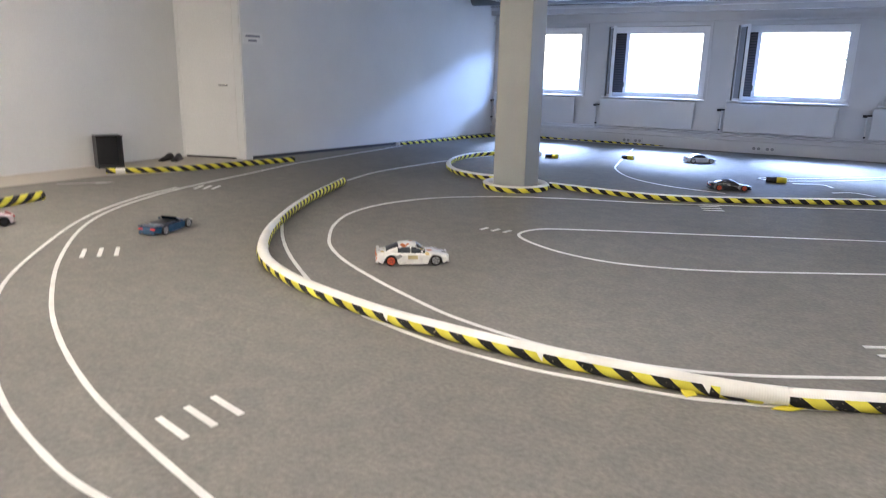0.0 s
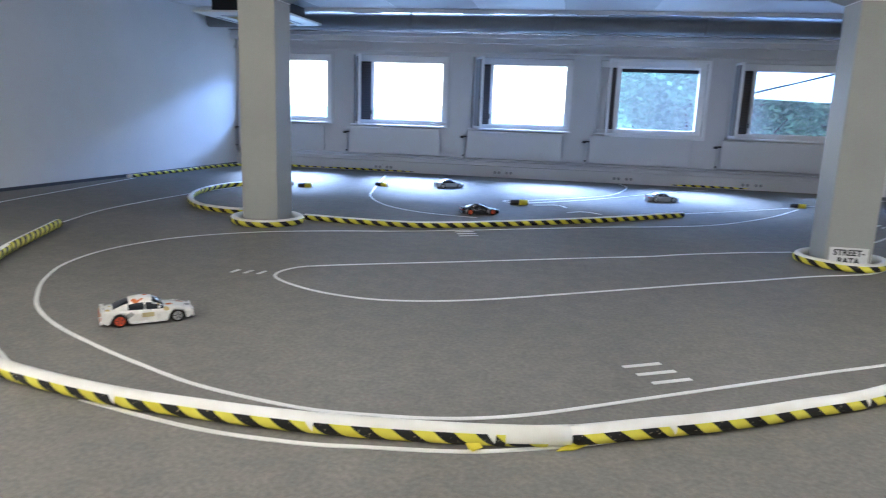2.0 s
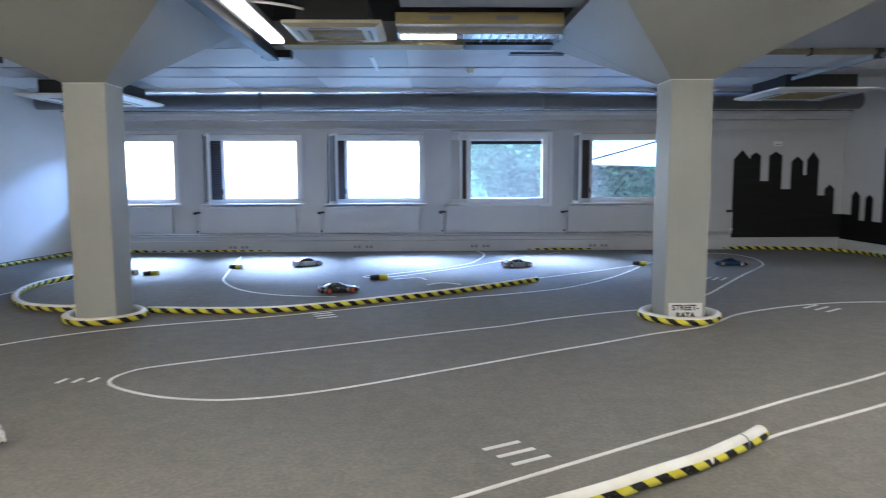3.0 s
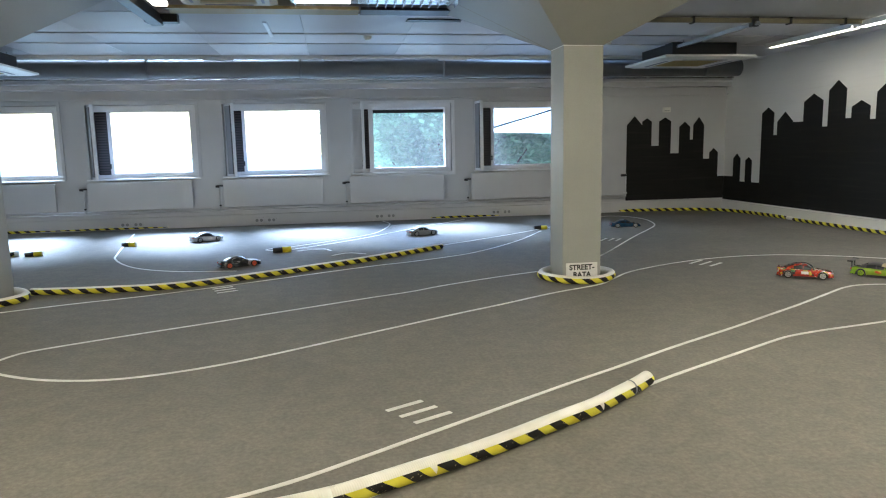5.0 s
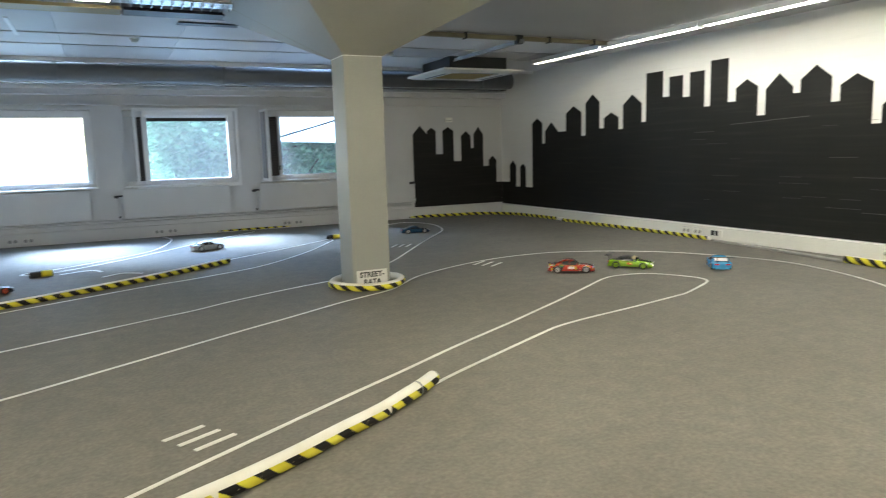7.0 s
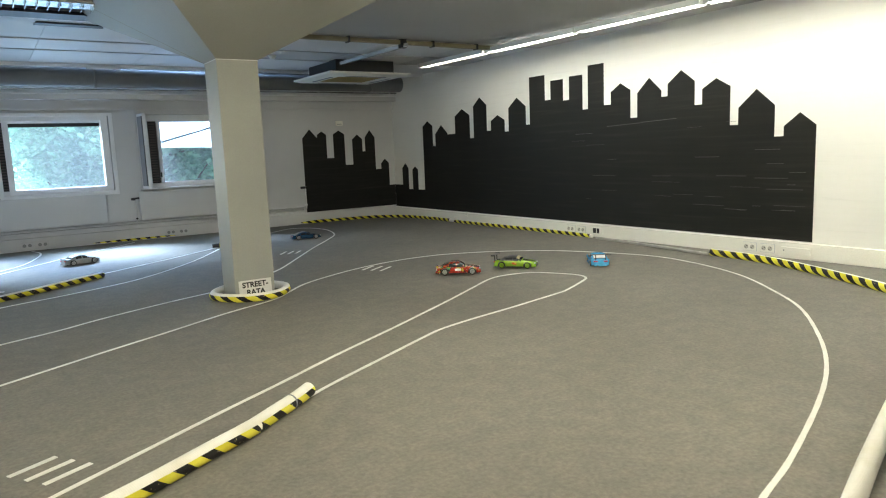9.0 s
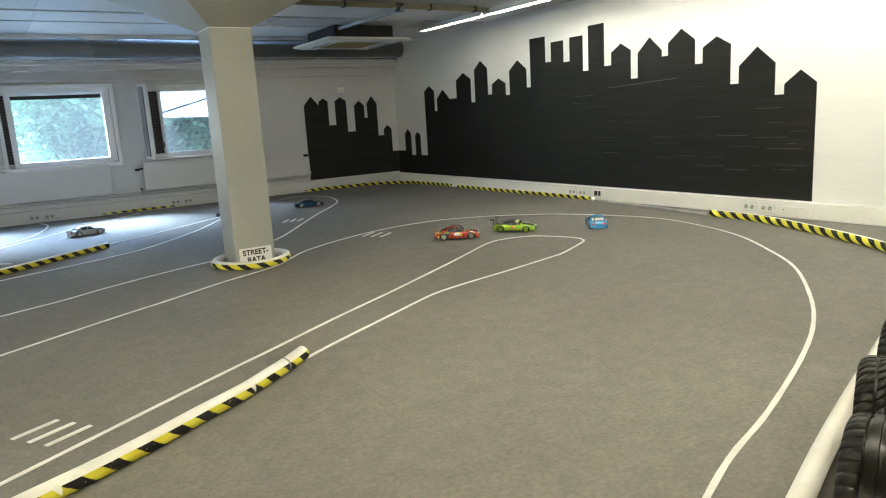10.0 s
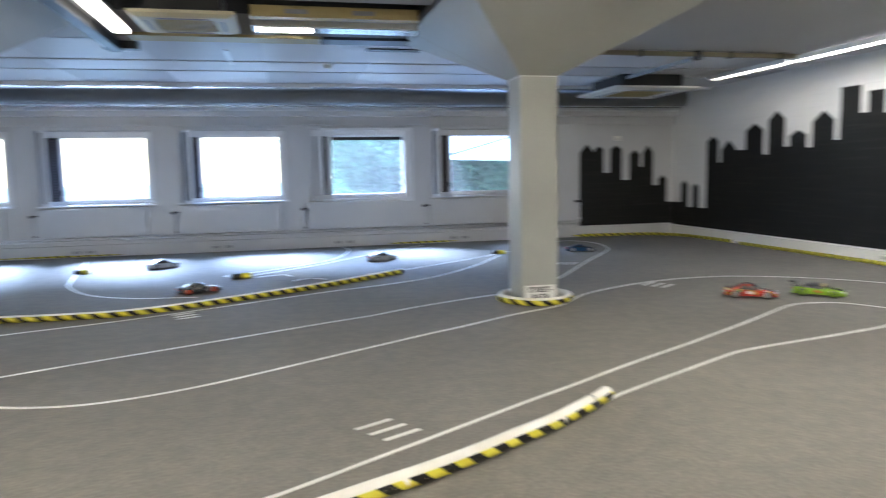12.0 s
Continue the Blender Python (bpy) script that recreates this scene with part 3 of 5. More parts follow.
box(bm, -6.4, 6.72, WALL_Y - 0.185, WALL_Y - 0.1605, 2.362, 2.398)
box(bm, -6.4, 6.72, WALL_Y - 0.16, WALL_Y, 2.305, 2.395)
structure(finish("trim_highlight_strip", bm, FRAME), "rails along the ledge, whitened for its highlight lines", "trim")
# polished rod added to draw the thin specular line below the duct
structure(finish("trim_highlight_rod", rod(bmesh.new(), (-6.4, WALL_Y - 0.195, 2.345), (6.72, WALL_Y - 0.195, 2.345), 0.0095, 12), STEEL, smooth=True), "thin steel rod added for the highlight line over the windows", "pipe")
bm = boxed(-6.4, 6.72, 11.02, 11.07, 2.552, 2.596)
x = -5.6
while x < 6.4:
    box(bm, x, x + 0.42, 11.0, 11.09, 2.532, 2.5515, bevel=0.006)
    x += 1.72
structure(finish("trim_panel_edge", bm, FRAME), "white edge rail with low brackets at the ceiling panels", "trim")


def socket_pair(m, plate, well_paint, pins, label):
    s = thing("power_socket", m, label, "socket", "power sockets")
    for x in (-0.10, 0.10):
        part("back_box", boxed(x - 0.080, x + 0.080, -0.008, 0, 0.035, 0.130), SHADEDWALL, s)
        part("faceplate", boxed(x - 0.075, x + 0.075, -0.018, -0.0085, 0.040, 0.125, bevel=0.003), plate, s)
        for dx in (-0.035, 0.035):
            well = part("socket_well", rod(bmesh.new(), (x + dx, -0.0205, 0.0825), (x + dx, -0.0185, 0.0825), 0.025, 14), well_paint, s)
            for a in (-0.010, 0.010) if pins else ():
                part("pin_hole", rod(bmesh.new(), (x + dx + a, -0.0225, 0.0825 + a * 0.9), (x + dx + a, -0.0208, 0.0825 + a * 0.9), 0.0058, 8), BLACK, well)
    return s


first = socket_pair(pose(-3.62, WALL_Y - 0.06, 0), SHADEDWALL, FLAPGREY, False, "pale grey double power socket on the trunking")
for x in (-1.52, 0.47, 2.5):
    copy_thing(first, pose(x, WALL_Y - 0.06, 0))
second = socket_pair(pose(6.66, 7.12, 0, 0, 0, -90), TRIM, SOCKETGREY, True, "white double power socket with dark pin holes")
copy_thing(second, pose(6.66, 4.43, 0, 0, 0, -90))
data_box = thing("data_socket", pose(6.66, 6.74, 0, 0, 0, -90), "white data outlet with two dark ports", "socket")
part("faceplate", boxed(-0.11, 0.11, -0.012, 0, 0.04, 0.13, bevel=0.003), TRIM, data_box)
part("port", boxed(-0.06, -0.005, -0.016, -0.0125, 0.055, 0.12), BLACK, data_box)
part("port", boxed(0.01, 0.05, -0.016, -0.0125, 0.055, 0.12), BLACK, data_box)
blank = thing("blank_cover", pose(6.66, 4.03, 0, 0, 0, -90), "white blank cover plate on the trunking", "cover")
part("plate", boxed(-0.15, 0.15, -0.012, 0, 0.045, 0.115, bevel=0.003), TRIM, blank)
part("screw", rod(bmesh.new(), (-0.12, -0.0145, 0.08), (-0.12, -0.0125, 0.08), 0.008, 8), GREYINK, blank)
hook = thing("cable_hook", pose(6.66, 9.69, 0.10, 0, 0, -90), "small white cable hook on the trunking", "hook")
part("plate", boxed(-0.012, 0.012, -0.006, 0, 0.0, 0.09, bevel=0.002), TRIM, hook)
part("prong", rod(bmesh.new(), (0, -0.006, 0.01), (-0.03, -0.03, 0.03), 0.005, 8), TRIM, hook)
sensor = thing("wall_sensor", (5.56, WALL_Y, 1.76), "small white wall thermostat box", "sensor")
part("case", boxed(-0.07, 0.07, -0.035, 0, 0, 0.085, bevel=0.005), TRIM, sensor)
part("vent", boxed(-0.045, 0.045, -0.038, -0.0355, 0.02, 0.03), GREYINK, sensor)


# ---- black skyline mural ----
# each building: left edge, right edge, eaves, ridge, and the level of the roof gap that follows it
NORTH_TOWERS = [(4.82, 5.11, 1.54, 1.70, 1.60), (5.11, 5.29, 1.60, 1.66, 1.17), (5.43, 5.66, 1.60, 1.67, 1.03), (5.82, 6.03, 1.50, 1.59, 1.27),
                (6.09, 6.30, 1.53, 1.67, 0.92), (6.42, 6.59, 1.03, 1.11, 0.60)]
EAST_TOWERS = [(11.85, 11.63, 0.92, 1.01, 0.52), (11.48, 11.29, 0.89, 0.95, 0.52), (11.06, 10.74, 1.67, 1.76, 1.31), (10.65, 10.27, 1.52, 1.67, 1.50),
               (10.03, 9.61, 1.79, 1.90, 1.41), (9.50, 9.15, 1.92, 2.05, 1.51), (9.04, 8.70, 1.66, 1.74, 1.48), (8.60, 8.20, 1.83, 1.97, 1.56),
               (8.11, 7.78, 2.235, 2.235, 1.88), (7.66, 7.41, 2.14, 2.14, 1.85), (7.29, 7.04, 2.16, 2.16, 1.70), (6.94, 6.66, 2.265, 2.265, 1.73),
               (6.54, 6.22, 1.885, 1.98, 1.54), (6.11, 5.75, 1.835, 2.0, 1.76), (5.66, 5.29, 1.90, 2.04, 1.63), (5.19, 4.84, 1.80, 1.90, 1.38),
               (4.74, 4.33, 1.56, 1.74, 1.24), (4.23, 3.90, 1.34, 1.47, 0.0)]


def mural(label, towers, base, sill, start, end, start_level, place):
    """Black foil cut as a row of gabled buildings: a base sheet, each building, and the low roof after it."""
    m = thing("skyline_mural", place((start + end) / 2, base, 0), label, "mural", "skyline mural")
    root = Vector(place((start + end) / 2, base, 0))

    def sheet(name, outline):
        bm = bmesh.new()
        front = [bm.verts.new(Vector(place(u, v, 0.004)) - root) for u, v in outline]
        back = [bm.verts.new(Vector(place(u, v, 0.0005)) - root) for u, v in outline]
        bm.faces.new(front)
        n = len(front)
        for k in range(n):
            bm.faces.new((front[k], back[k], back[(k + 1) % n], front[(k + 1) % n]))
        bmesh.ops.recalc_face_normals(bm, faces=bm.faces)
        part(name, bm, BLACKPAINT, m)

    sheet("base_sheet", [(start, base), (end, base), (end, sill), (start, sill)])
    if start_level:
        sheet("low_roof", [(start, sill), (towers[0][0], sill), (towers[0][0], start_level), (start, start_level)])
    for k, (a, b, eaves, ridge, gap) in enumerate(towers):
        top = [(b, eaves), ((a + b) / 2, ridge), (a, eaves)] if ridge > eaves else [(b, eaves), (a, eaves)]
        sheet("building", [(a, sill), (b, sill)] + top)
        nxt = towers[k + 1][0] if k + 1 < len(towers) else end
        if gap > sill and abs(nxt - b) > 0.01:
            sheet("low_roof", [(b, sill), (nxt, sill), (nxt, gap), (b, gap)])


mural("matt black city skyline cut-out on the wall", NORTH_TOWERS, 0.20, 0.50, 4.82, 6.716, 0, lambda u, v, d: (u, WALL_Y - d, v))
mural("black city skyline foil with pale streaks on the wall", EAST_TOWERS, 0.175, 0.50, 12.145, 3.90, 0.60, lambda u, v, d: (6.72 - d, u, v))
# thin level streaks, paler than the foil, denser towards the near end
crease = thing("foil_streaks", (6.714, 5.6, 1.0), "thin pale streaks on the black foil", "scratch")
rng = random.Random(4)
for k in range(30):
    y, z, length = rng.uniform(-1.65, 1.6) if k % 3 else rng.uniform(-1.65, -0.9), rng.uniform(-0.6, 0.42 if k % 3 else 0.15), rng.uniform(0.08, 0.4)
    part("scratch", boxed(-0.0012, 0, y, y + length, z, z + rng.uniform(0.002, 0.005)), worn("streak_grey", (0.065, 0.063, 0.058), 0.5) if k == 0 else bpy.data.materials["streak_grey"], crease)


crack = boxed(-0.0012, 0, 0.0, 0.55, 0.0, 0.006)
box(crack, -0.0012, 0, -0.52, 0.0, 0.004, 0.011)
for v in crack.verts:
    v.co.z -= 0.035 * v.co.y
part("long_streak", crack, bpy.data.materials["streak_grey"], crease).location = (0, 0.45, 0.47)


# ---- columns ----
def column(cx, cy, rot, label, gf=1.03, gl=1.03, back=0.25, seam=False):
    """Square painted column with a flared mushroom head reaching the ceiling."""
    c = thing("column", pose(cx, cy, 0, 0, 0, rot), label, "column", "concrete columns")
    h, top = 0.18, 2.075
    part("shaft", boxed(-h, h, -h, h, 0, top, bevel=0.006), COLUMN, c)
    bm = bmesh.new()
    lo = [bm.verts.new((x, y, top)) for x, y in ((-h, -h), (h, -h), (h, h), (-h, h))]
    g = 1.03
    hi = [bm.verts.new((x, y, CEIL + 0.004)) for x, y in ((-h - gl, -h - gf), (h + g, -h - gf), (h + g, h + back), (-h - gl, h + back))]
    for k in range(4):
        bm.faces.new((lo[k], lo[(k + 1) % 4], hi[(k + 1) % 4], hi[k]))
    bm.faces.new(lo[::-1])
    bm.faces.new(hi)
    part("flared_head", bm, COLUMN, c)
    if seam:
        bm = bmesh.new()
        a, b = Vector((-h - 0.003, h - 0.02, top)), Vector((-h - gl - 0.003, h + 0.62, CEIL))
        across = Vector((0, 0.014, 0))
        ends = [bm.verts.new(v) for v in (a, a + across, b + across, b)]
        bm.faces.new(ends)
        part("seam", bm, OLIVE, c, "thin dark joint across the head")
    part("paint_line", boxed(-h - 0.003, h + 0.003, -h - 0.003, h + 0.003, top - 0.006, top), FRAME, c, "pale paint line under the head")
    return c


column(-3.37, 6.67, 0, "grey painted square concrete column with flared head", 1.15)
column(1.82, 6.46, 0, "grey painted square concrete column with flared head and a joint line", 1.03, 0.79, 1.24, True)


# ---- hoses that edge the track ----
def hose(name, points, label, side, tape=(), closed=False, r=0.037, step=0.05, a0=-80, a1=18, group="track edge hoses", z=None):
    """A ribbed hose on the floor, with strips of hazard tape on one flank; tape: spans in metres from its start."""
    path = spline(points, step, closed)
    h = thing(name, path[0], label, "hose", group)
    off = [p - path[0] for p in path]
    zz = r if z is None else z
    part("tube", sweep(off, r, side=side, z=zz, closed=closed, seg=18), HOSE, h)
    for s0, s1, *other in tape:
        face = other[0] if other else side
        top = other[1] if len(other) > 1 else a1
        pitch = other[2] if len(other) > 2 else 1.0
        s1 = s1 if s1 > 0 else step * (len(off) - 1) + s1
        i0, i1 = int(s0 / step), min(len(off), int(s1 / step) + 1)
        part("hazard_tape", sweep(off[i0:i1], r + 0.0025, a0, top, seg=8, side=face, z=zz, closed=closed and (i1 - i0) == len(off), caps=False, pitch=pitch), HAZARD, h, "yellow and black striped tape")
    return h, path


LONG = "cream ribbed hose with yellow and black tape on the carpet"
hose_a, path_a = hose("track_hose", [(-4.91, 5.67), (-4.48, 4.58), (-4.02, 3.73), (-3.66, 3.24), (-3.35, 2.95), (-3.0, 2.76), (-2.73, 2.67), (-2.39, 2.59), (-2.10, 2.545), (-1.85, 2.53), (-1.61, 2.52), (-1.38, 2.52), (-1.17, 2.53), (-0.96, 2.55), (-0.76, 2.575), (-0.56, 2.61), (-0.40, 2.655)],
                      LONG, 1, [(0.02, 1.1, -1, 72, 1.45), (1.1, 2.1, -1, 52, 1.45), (2.1, 2.85, -1, 30, 1.45), (2.75, 3.95, 1, 24), (3.99, -0.24), (5.99, -0.06, 1, -22)], a0=-85, a1=26)
hose_b, path_b = hose("track_hose", [(-0.43, 2.645), (-0.36, 2.672), (-0.15, 2.77), (0.07, 2.87), (0.30, 2.99), (0.52, 3.12), (0.75, 3.25), (0.91, 3.365), (1.06, 3.475), (1.17, 3.57)], LONG, 1, [(0.02, 1.86)], a0=-85, a1=26)
hose("track_hose", [(-4.24, 9.47), (-4.86, 9.04), (-4.97, 8.36), (-4.77, 7.67), (-4.36, 7.12), (-3.90, 6.93), (-3.65, 6.99)], LONG, -1, [(0.05, 3.9), (0.9, 3.9, 1, 24)], a0=-85, a1=40, r=0.033)
hose("track_hose", [(-3.05, 6.84), (-2.35, 6.78), (-1.76, 6.84), (-0.96, 7.26), (0.00, 7.89), (0.89, 8.60)], LONG, 1, [(0.02, 4.62)], a0=-85, a1=36, r=0.031)


def ring(cx, cy, rx, ry, label):
    pts = [(cx + rx * math.cos(a * math.pi / 5) * (1.06 if a % 5 == 0 else 1), cy + ry * math.sin(a * math.pi / 5)) for a in range(10)]
    return hose("column_hose_ring", pts, label, 1, [(0.0, 9.9)], closed=True, r=0.035, step=0.04, a0=-85, a1=30, group="hose rings round the columns")


ring(-3.34, 6.60, 0.31, 0.33, "ring of taped hose round the foot of a column")
ring(1.82, 6.42, 0.31, 0.33, "ring of taped hose round the foot of a column")
hose("track_hose", [(-6.68, 9.29), (-6.50, 10.30), (-6.39, 11.21), (-6.21, 11.71), (-5.80, 12.05), (-5.15, 12.11), (-3.83, 12.11), (-2.47, 12.12)], "taped hose lying along the foot of the wall", 1, [(0.1, 7.0)], a0=-85, a1=60, step=0.06, r=0.023)
hose("track_hose", [(0.99, 12.12), (1.82, 12.11), (2.78, 12.12)], "taped hose lying along the foot of the wall", 1, [(0.05, 1.8)], a0=-85, a1=70, step=0.06, r=0.024)
hose("track_hose", [(4.35, 12.14), (5.46, 12.05), (6.16, 11.86), (6.49, 11.41), (6.59, 10.70), (6.60, 9.95)], "taped hose bent round the corner of the room", 1, [(0.02, 3.72)], a0=-85, a1=70, step=0.06, r=0.026)
hose("track_hose", [(6.55, 9.89), (6.57, 8.68), (6.59, 7.57), (6.57, 6.74)], "taped hose lying along the foot of the wall", 1, [(0.02, 3.12)], a0=-85, a1=70, step=0.06, r=0.024)
hose("track_hose", [(6.32, 4.76), (6.24, 4.09), (5.90, 3.25), (5.51, 2.57), (4.95, 2.12), (4.35, 1.95), (3.64, 1.77), (2.53, 1.45), (1.87, 1.24), (1.22, 1.01), (0.51, 0.72)], LONG, 1, [(0.02, 2.75)], a0=-70, a1=60)
hose("entrance_hose", [(-7.44, 4.66), (-7.05, 5.15), (-6.80, 5.85), (-6.58, 6.75)], "short taped hose across the entrance", 1, [(0.02, 0.12), (0.24, 2.4)], a0=-85, a1=115, r=0.03)
hose("entrance_hose", [(-6.50, 3.40), (-6.42, 2.95), (-6.35, 2.35)], "short taped hose at the edge of the track", -1, [(0.02, 1.0)], a0=-85, a1=115)
bm = sweep(spline([(6.52, 6.62), (6.44, 5.8), (6.30, 4.8)], 0.06), 0.016, z=0.016, seg=12)
tagged(finish("grey_cable", bm, CONDUIT), "grey cable conduit on the carpet along the wall", "cable", "track edge hoses")

# tape collars and torn ends on the near hoses
def collar(path, at, material, r=0.0405, length=0.03, side=1):
    c = thing("tape_collar", path[at], "band of tape wound round a hose", "tape", "tape bands")
    off = [Vector((0, 0, 0)), (path[at + 1] - path[at]).normalized() * 0.012]
    part("band", sweep(off, r, side=side, z=0.037, seg=18, caps=False), material, c)


collar(path_b, len(path_b) - 5, GREYINK)
bm = bmesh.new()
flap = [(-0.045, 0.02, 0.03), (0.04, 0.024, 0.034), (0.062, 0.008, 0.016), (0.015, -0.012, 0.004), (0.004, -0.036, 0.006), (-0.028, -0.008, 0.012)]
up = [bm.verts.new(p) for p in flap]
dn = [bm.verts.new((x, y, z - 0.002)) for x, y, z in flap]
bm.faces.new(up[::-1])
bm.faces.new(dn)
for k in range(6):
    bm.faces.new((up[k], up[(k + 1) % 6], dn[(k + 1) % 6], dn[k]))
loose = finish("loose_tape", bm, RUBBER_TAPE)
loose.matrix_world = pose(-0.76, 2.515, 0.006, 0, 0, 6) @ Matrix.Scale(0.58, 4)
tagged(loose, "torn loose end of yellow tape on a hose", "tape")
bm = prism(bmesh.new(), [(0.0, 0.0), (0.07, 0.01), (0.13, 0.04), (0.10, 0.055), (0.02, 0.022)], 0.0, 0.0025)
for v in bm.verts:
    v.co.z += 0.25 * max(0.0, v.co.y - 0.012) + 0.004
tail = finish("loose_tape", bm, RUBBER_TAPE)
tail.matrix_world = pose(-0.47, 2.575, 0, 0, 0, 14)
tagged(tail, "yellow tape end peeling off the next hose", "tape")


def tear(hose_thing, path, s, side=1, r=0.037, step=0.05):
    """A small notch torn into the tape, showing the cream hose."""
    i = int(s / step)
    d = (path[i + 1] - path[i]).normalized()
    flank = Vector((d.y, -d.x, 0)) * side
    bm = bmesh.new()
    rows = []
    for k, half in enumerate((0.016, 0.011, 0.006, 0.001)):
        a = radians(27 - 17 * k)
        centre = path[i] - path[0] + flank * ((r + 0.0035) * math.cos(a)) + Vector((0, 0, r + (r + 0.0035) * math.sin(a)))
        rows.append([bm.verts.new(centre + d * (half + 0.004 * k)), bm.verts.new(centre - d * (half - 0.004 * k))])
    for a, b in zip(rows, rows[1:]):
        bm.faces.new((a[0], b[0], b[1], a[1]))
    part("tear", bm, HOSE, hose_thing, "notch torn in the tape")


for s in (4.45, 5.28, 5.9):
    tear(hose_a, path_a, s)
for s in (0.42, 1.36):
    tear(hose_b, path_b, s)


# ---- white lines on the carpet ----
def line(points, label="white tape track line on the carpet", w=0.023, step=0.07):
    return tagged(finish("floor_line", ribbon(spline(points, step), w), LINE), label, "line", "track lines", "structure")


line([(-1.72, 1.10), (-2.26, 1.23), (-2.74, 1.37), (-3.30, 1.60), (-3.82, 1.88), (-4.49, 2.33), (-5.18, 2.92), (-5.62, 3.49), (-5.93, 4.20), (-6.1, 4.86), (-6.25, 5.68), (-6.42, 6.6), (-6.5, 7.85), (-6.58, 9.3)])
line([(-1.55, 0.93), (-1.95, 0.955), (-2.3, 0.985), (-2.89, 1.14), (-3.5, 1.42), (-4.16, 1.80), (-4.74, 2.31), (-5.5, 3.15), (-5.92, 3.92), (-6.10, 4.52)])
line([(-2.32, 2.56), (-1.99, 2.48), (-1.68, 2.43), (-1.34, 2.425), (-1.14, 2.45), (-0.94, 2.475), (-0.75, 2.51), (-0.55, 2.58), (-0.36, 2.66), (-0.23, 2.73)])
line([(-5.04, 5.88), (-5.17, 6.75), (-5.05, 8.05), (-4.8, 9.2)])
line([(-4.19, 3.98), (-3.78, 3.55), (-3.40, 3.21), (-2.99, 2.90), (-2.76, 2.74)])
line([(2.54, 9.88), (2.04, 9.10), (1.58, 8.53), (1.20, 8.15), (0.89, 7.94), (0.36, 7.68), (-0.15, 7.47), (-1.75, 6.65), (-2.6, 6.33), (-3.2, 6.04), (-3.70, 5.58), (-3.93, 5.03), (-3.92, 4.52), (-3.75, 4.10), (-3.53, 3.77), (-3.33, 3.54), (-3.03, 3.31), (-2.63, 3.09), (-2.31, 2.94), (-2.0, 2.81),
      (-1.71, 2.735), (-1.42, 2.69), (-1.19, 2.70), (-0.97, 2.725), (-0.77, 2.775), (-0.56, 2.865), (-0.34, 2.99), (-0.10, 3.135), (0.16, 3.29), (0.46, 3.47), (0.78, 3.66), (1.13, 3.86), (1.60, 4.14), (2.20, 4.47), (2.58, 4.69), (3.01, 4.94), (3.45, 5.21), (3.80, 5.42), (4.02, 5.47), (4.30, 5.40),
      (4.46, 5.17), (4.53, 4.97), (4.49, 4.83), (4.35, 4.735), (3.96, 4.545), (3.80, 4.50), (3.24, 4.38), (2.74, 4.285), (2.44, 4.21), (2.26, 4.13), (1.88, 3.935), (1.36, 3.665), (1.16, 3.55)])
line([(1.55, 6.78), (1.12, 6.61), (0.58, 6.35), (0.23, 6.14), (-0.15, 5.97), (-1.13, 5.50), (-2.15, 5.02), (-2.38, 4.84), (-2.40, 4.60), (-2.14, 4.39), (-1.82, 4.27), (-1.47, 4.26), (-0.99, 4.42), (-0.29, 4.82), (0.49, 5.28), (0.87, 5.49), (1.40, 5.80), (1.88, 6.03), (2.11, 6.25), (2.42, 6.55), (2.92, 6.83),
      (3.36, 7.0), (3.77, 7.085), (4.15, 7.09), (4.48, 7.015), (5.03, 6.70), (5.52, 6.16), (5.86, 5.27), (5.81, 4.64), (5.54, 3.94), (5.1, 3.34), (4.68, 2.89), (4.05, 2.43), (3.54, 2.13), (3.02, 1.9), (2.35, 1.66), (1.85, 1.51), (1.1, 1.2)])
line([(-3.42, 11.45), (-3.06, 9.4), (-2.9, 8.75), (-2.53, 8.12), (-2.03, 7.76), (-1.4, 7.62)])
line([(0.42, 12.0), (0.50, 11.6), (0.42, 11.06), (0.18, 10.37), (-0.24, 9.88), (-0.85, 9.35), (-1.22, 9.14), (-1.16, 9.0), (-0.9, 9.05), (-0.09, 9.76), (0.81, 10.8), (1.78, 11.8)])
line([(0.92, 8.84), (1.40, 9.18), (1.78, 9.45), (2.22, 9.79), (2.62, 10.12), (3.3, 10.75), (3.84, 11.25), (4.24, 11.50), (4.50, 11.30), (4.58, 10.90), (4.52, 10.50), (4.36, 10.04), (4.08, 9.63), (3.49, 8.87), (2.66, 7.73), (2.40, 7.42)])
line([(-0.85, 8.86), (-0.55, 8.97), (-0.44, 8.79)], "short white chevron on the carpet", 0.03)
line([(-0.43, 8.39), (-0.24, 8.54), (-0.04, 8.41)], "short white chevron on the carpet", 0.03)
arrow = thing("floor_arrow", (-7.02, 4.14, 0.0), "faint worn white arrow on the carpet", "arrow", kind="structure")
ARROW_DIR = math.degrees(math.atan2(0.28, 0.24))
shaft = part("shaft", boxed(-0.26, 0.12, -0.016, 0.016, 0.0005, 0.004), FADED, arrow)
shaft.matrix_local = pose(0, 0, 0, 0, 0, ARROW_DIR)
head = part("head", prism(bmesh.new(), [(0.10, -0.06), (0.27, 0.0), (0.10, 0.06)], 0.0005, 0.0045), FADED, arrow)
head.matrix_local = pose(0, 0, 0, 0, 0, ARROW_DIR)

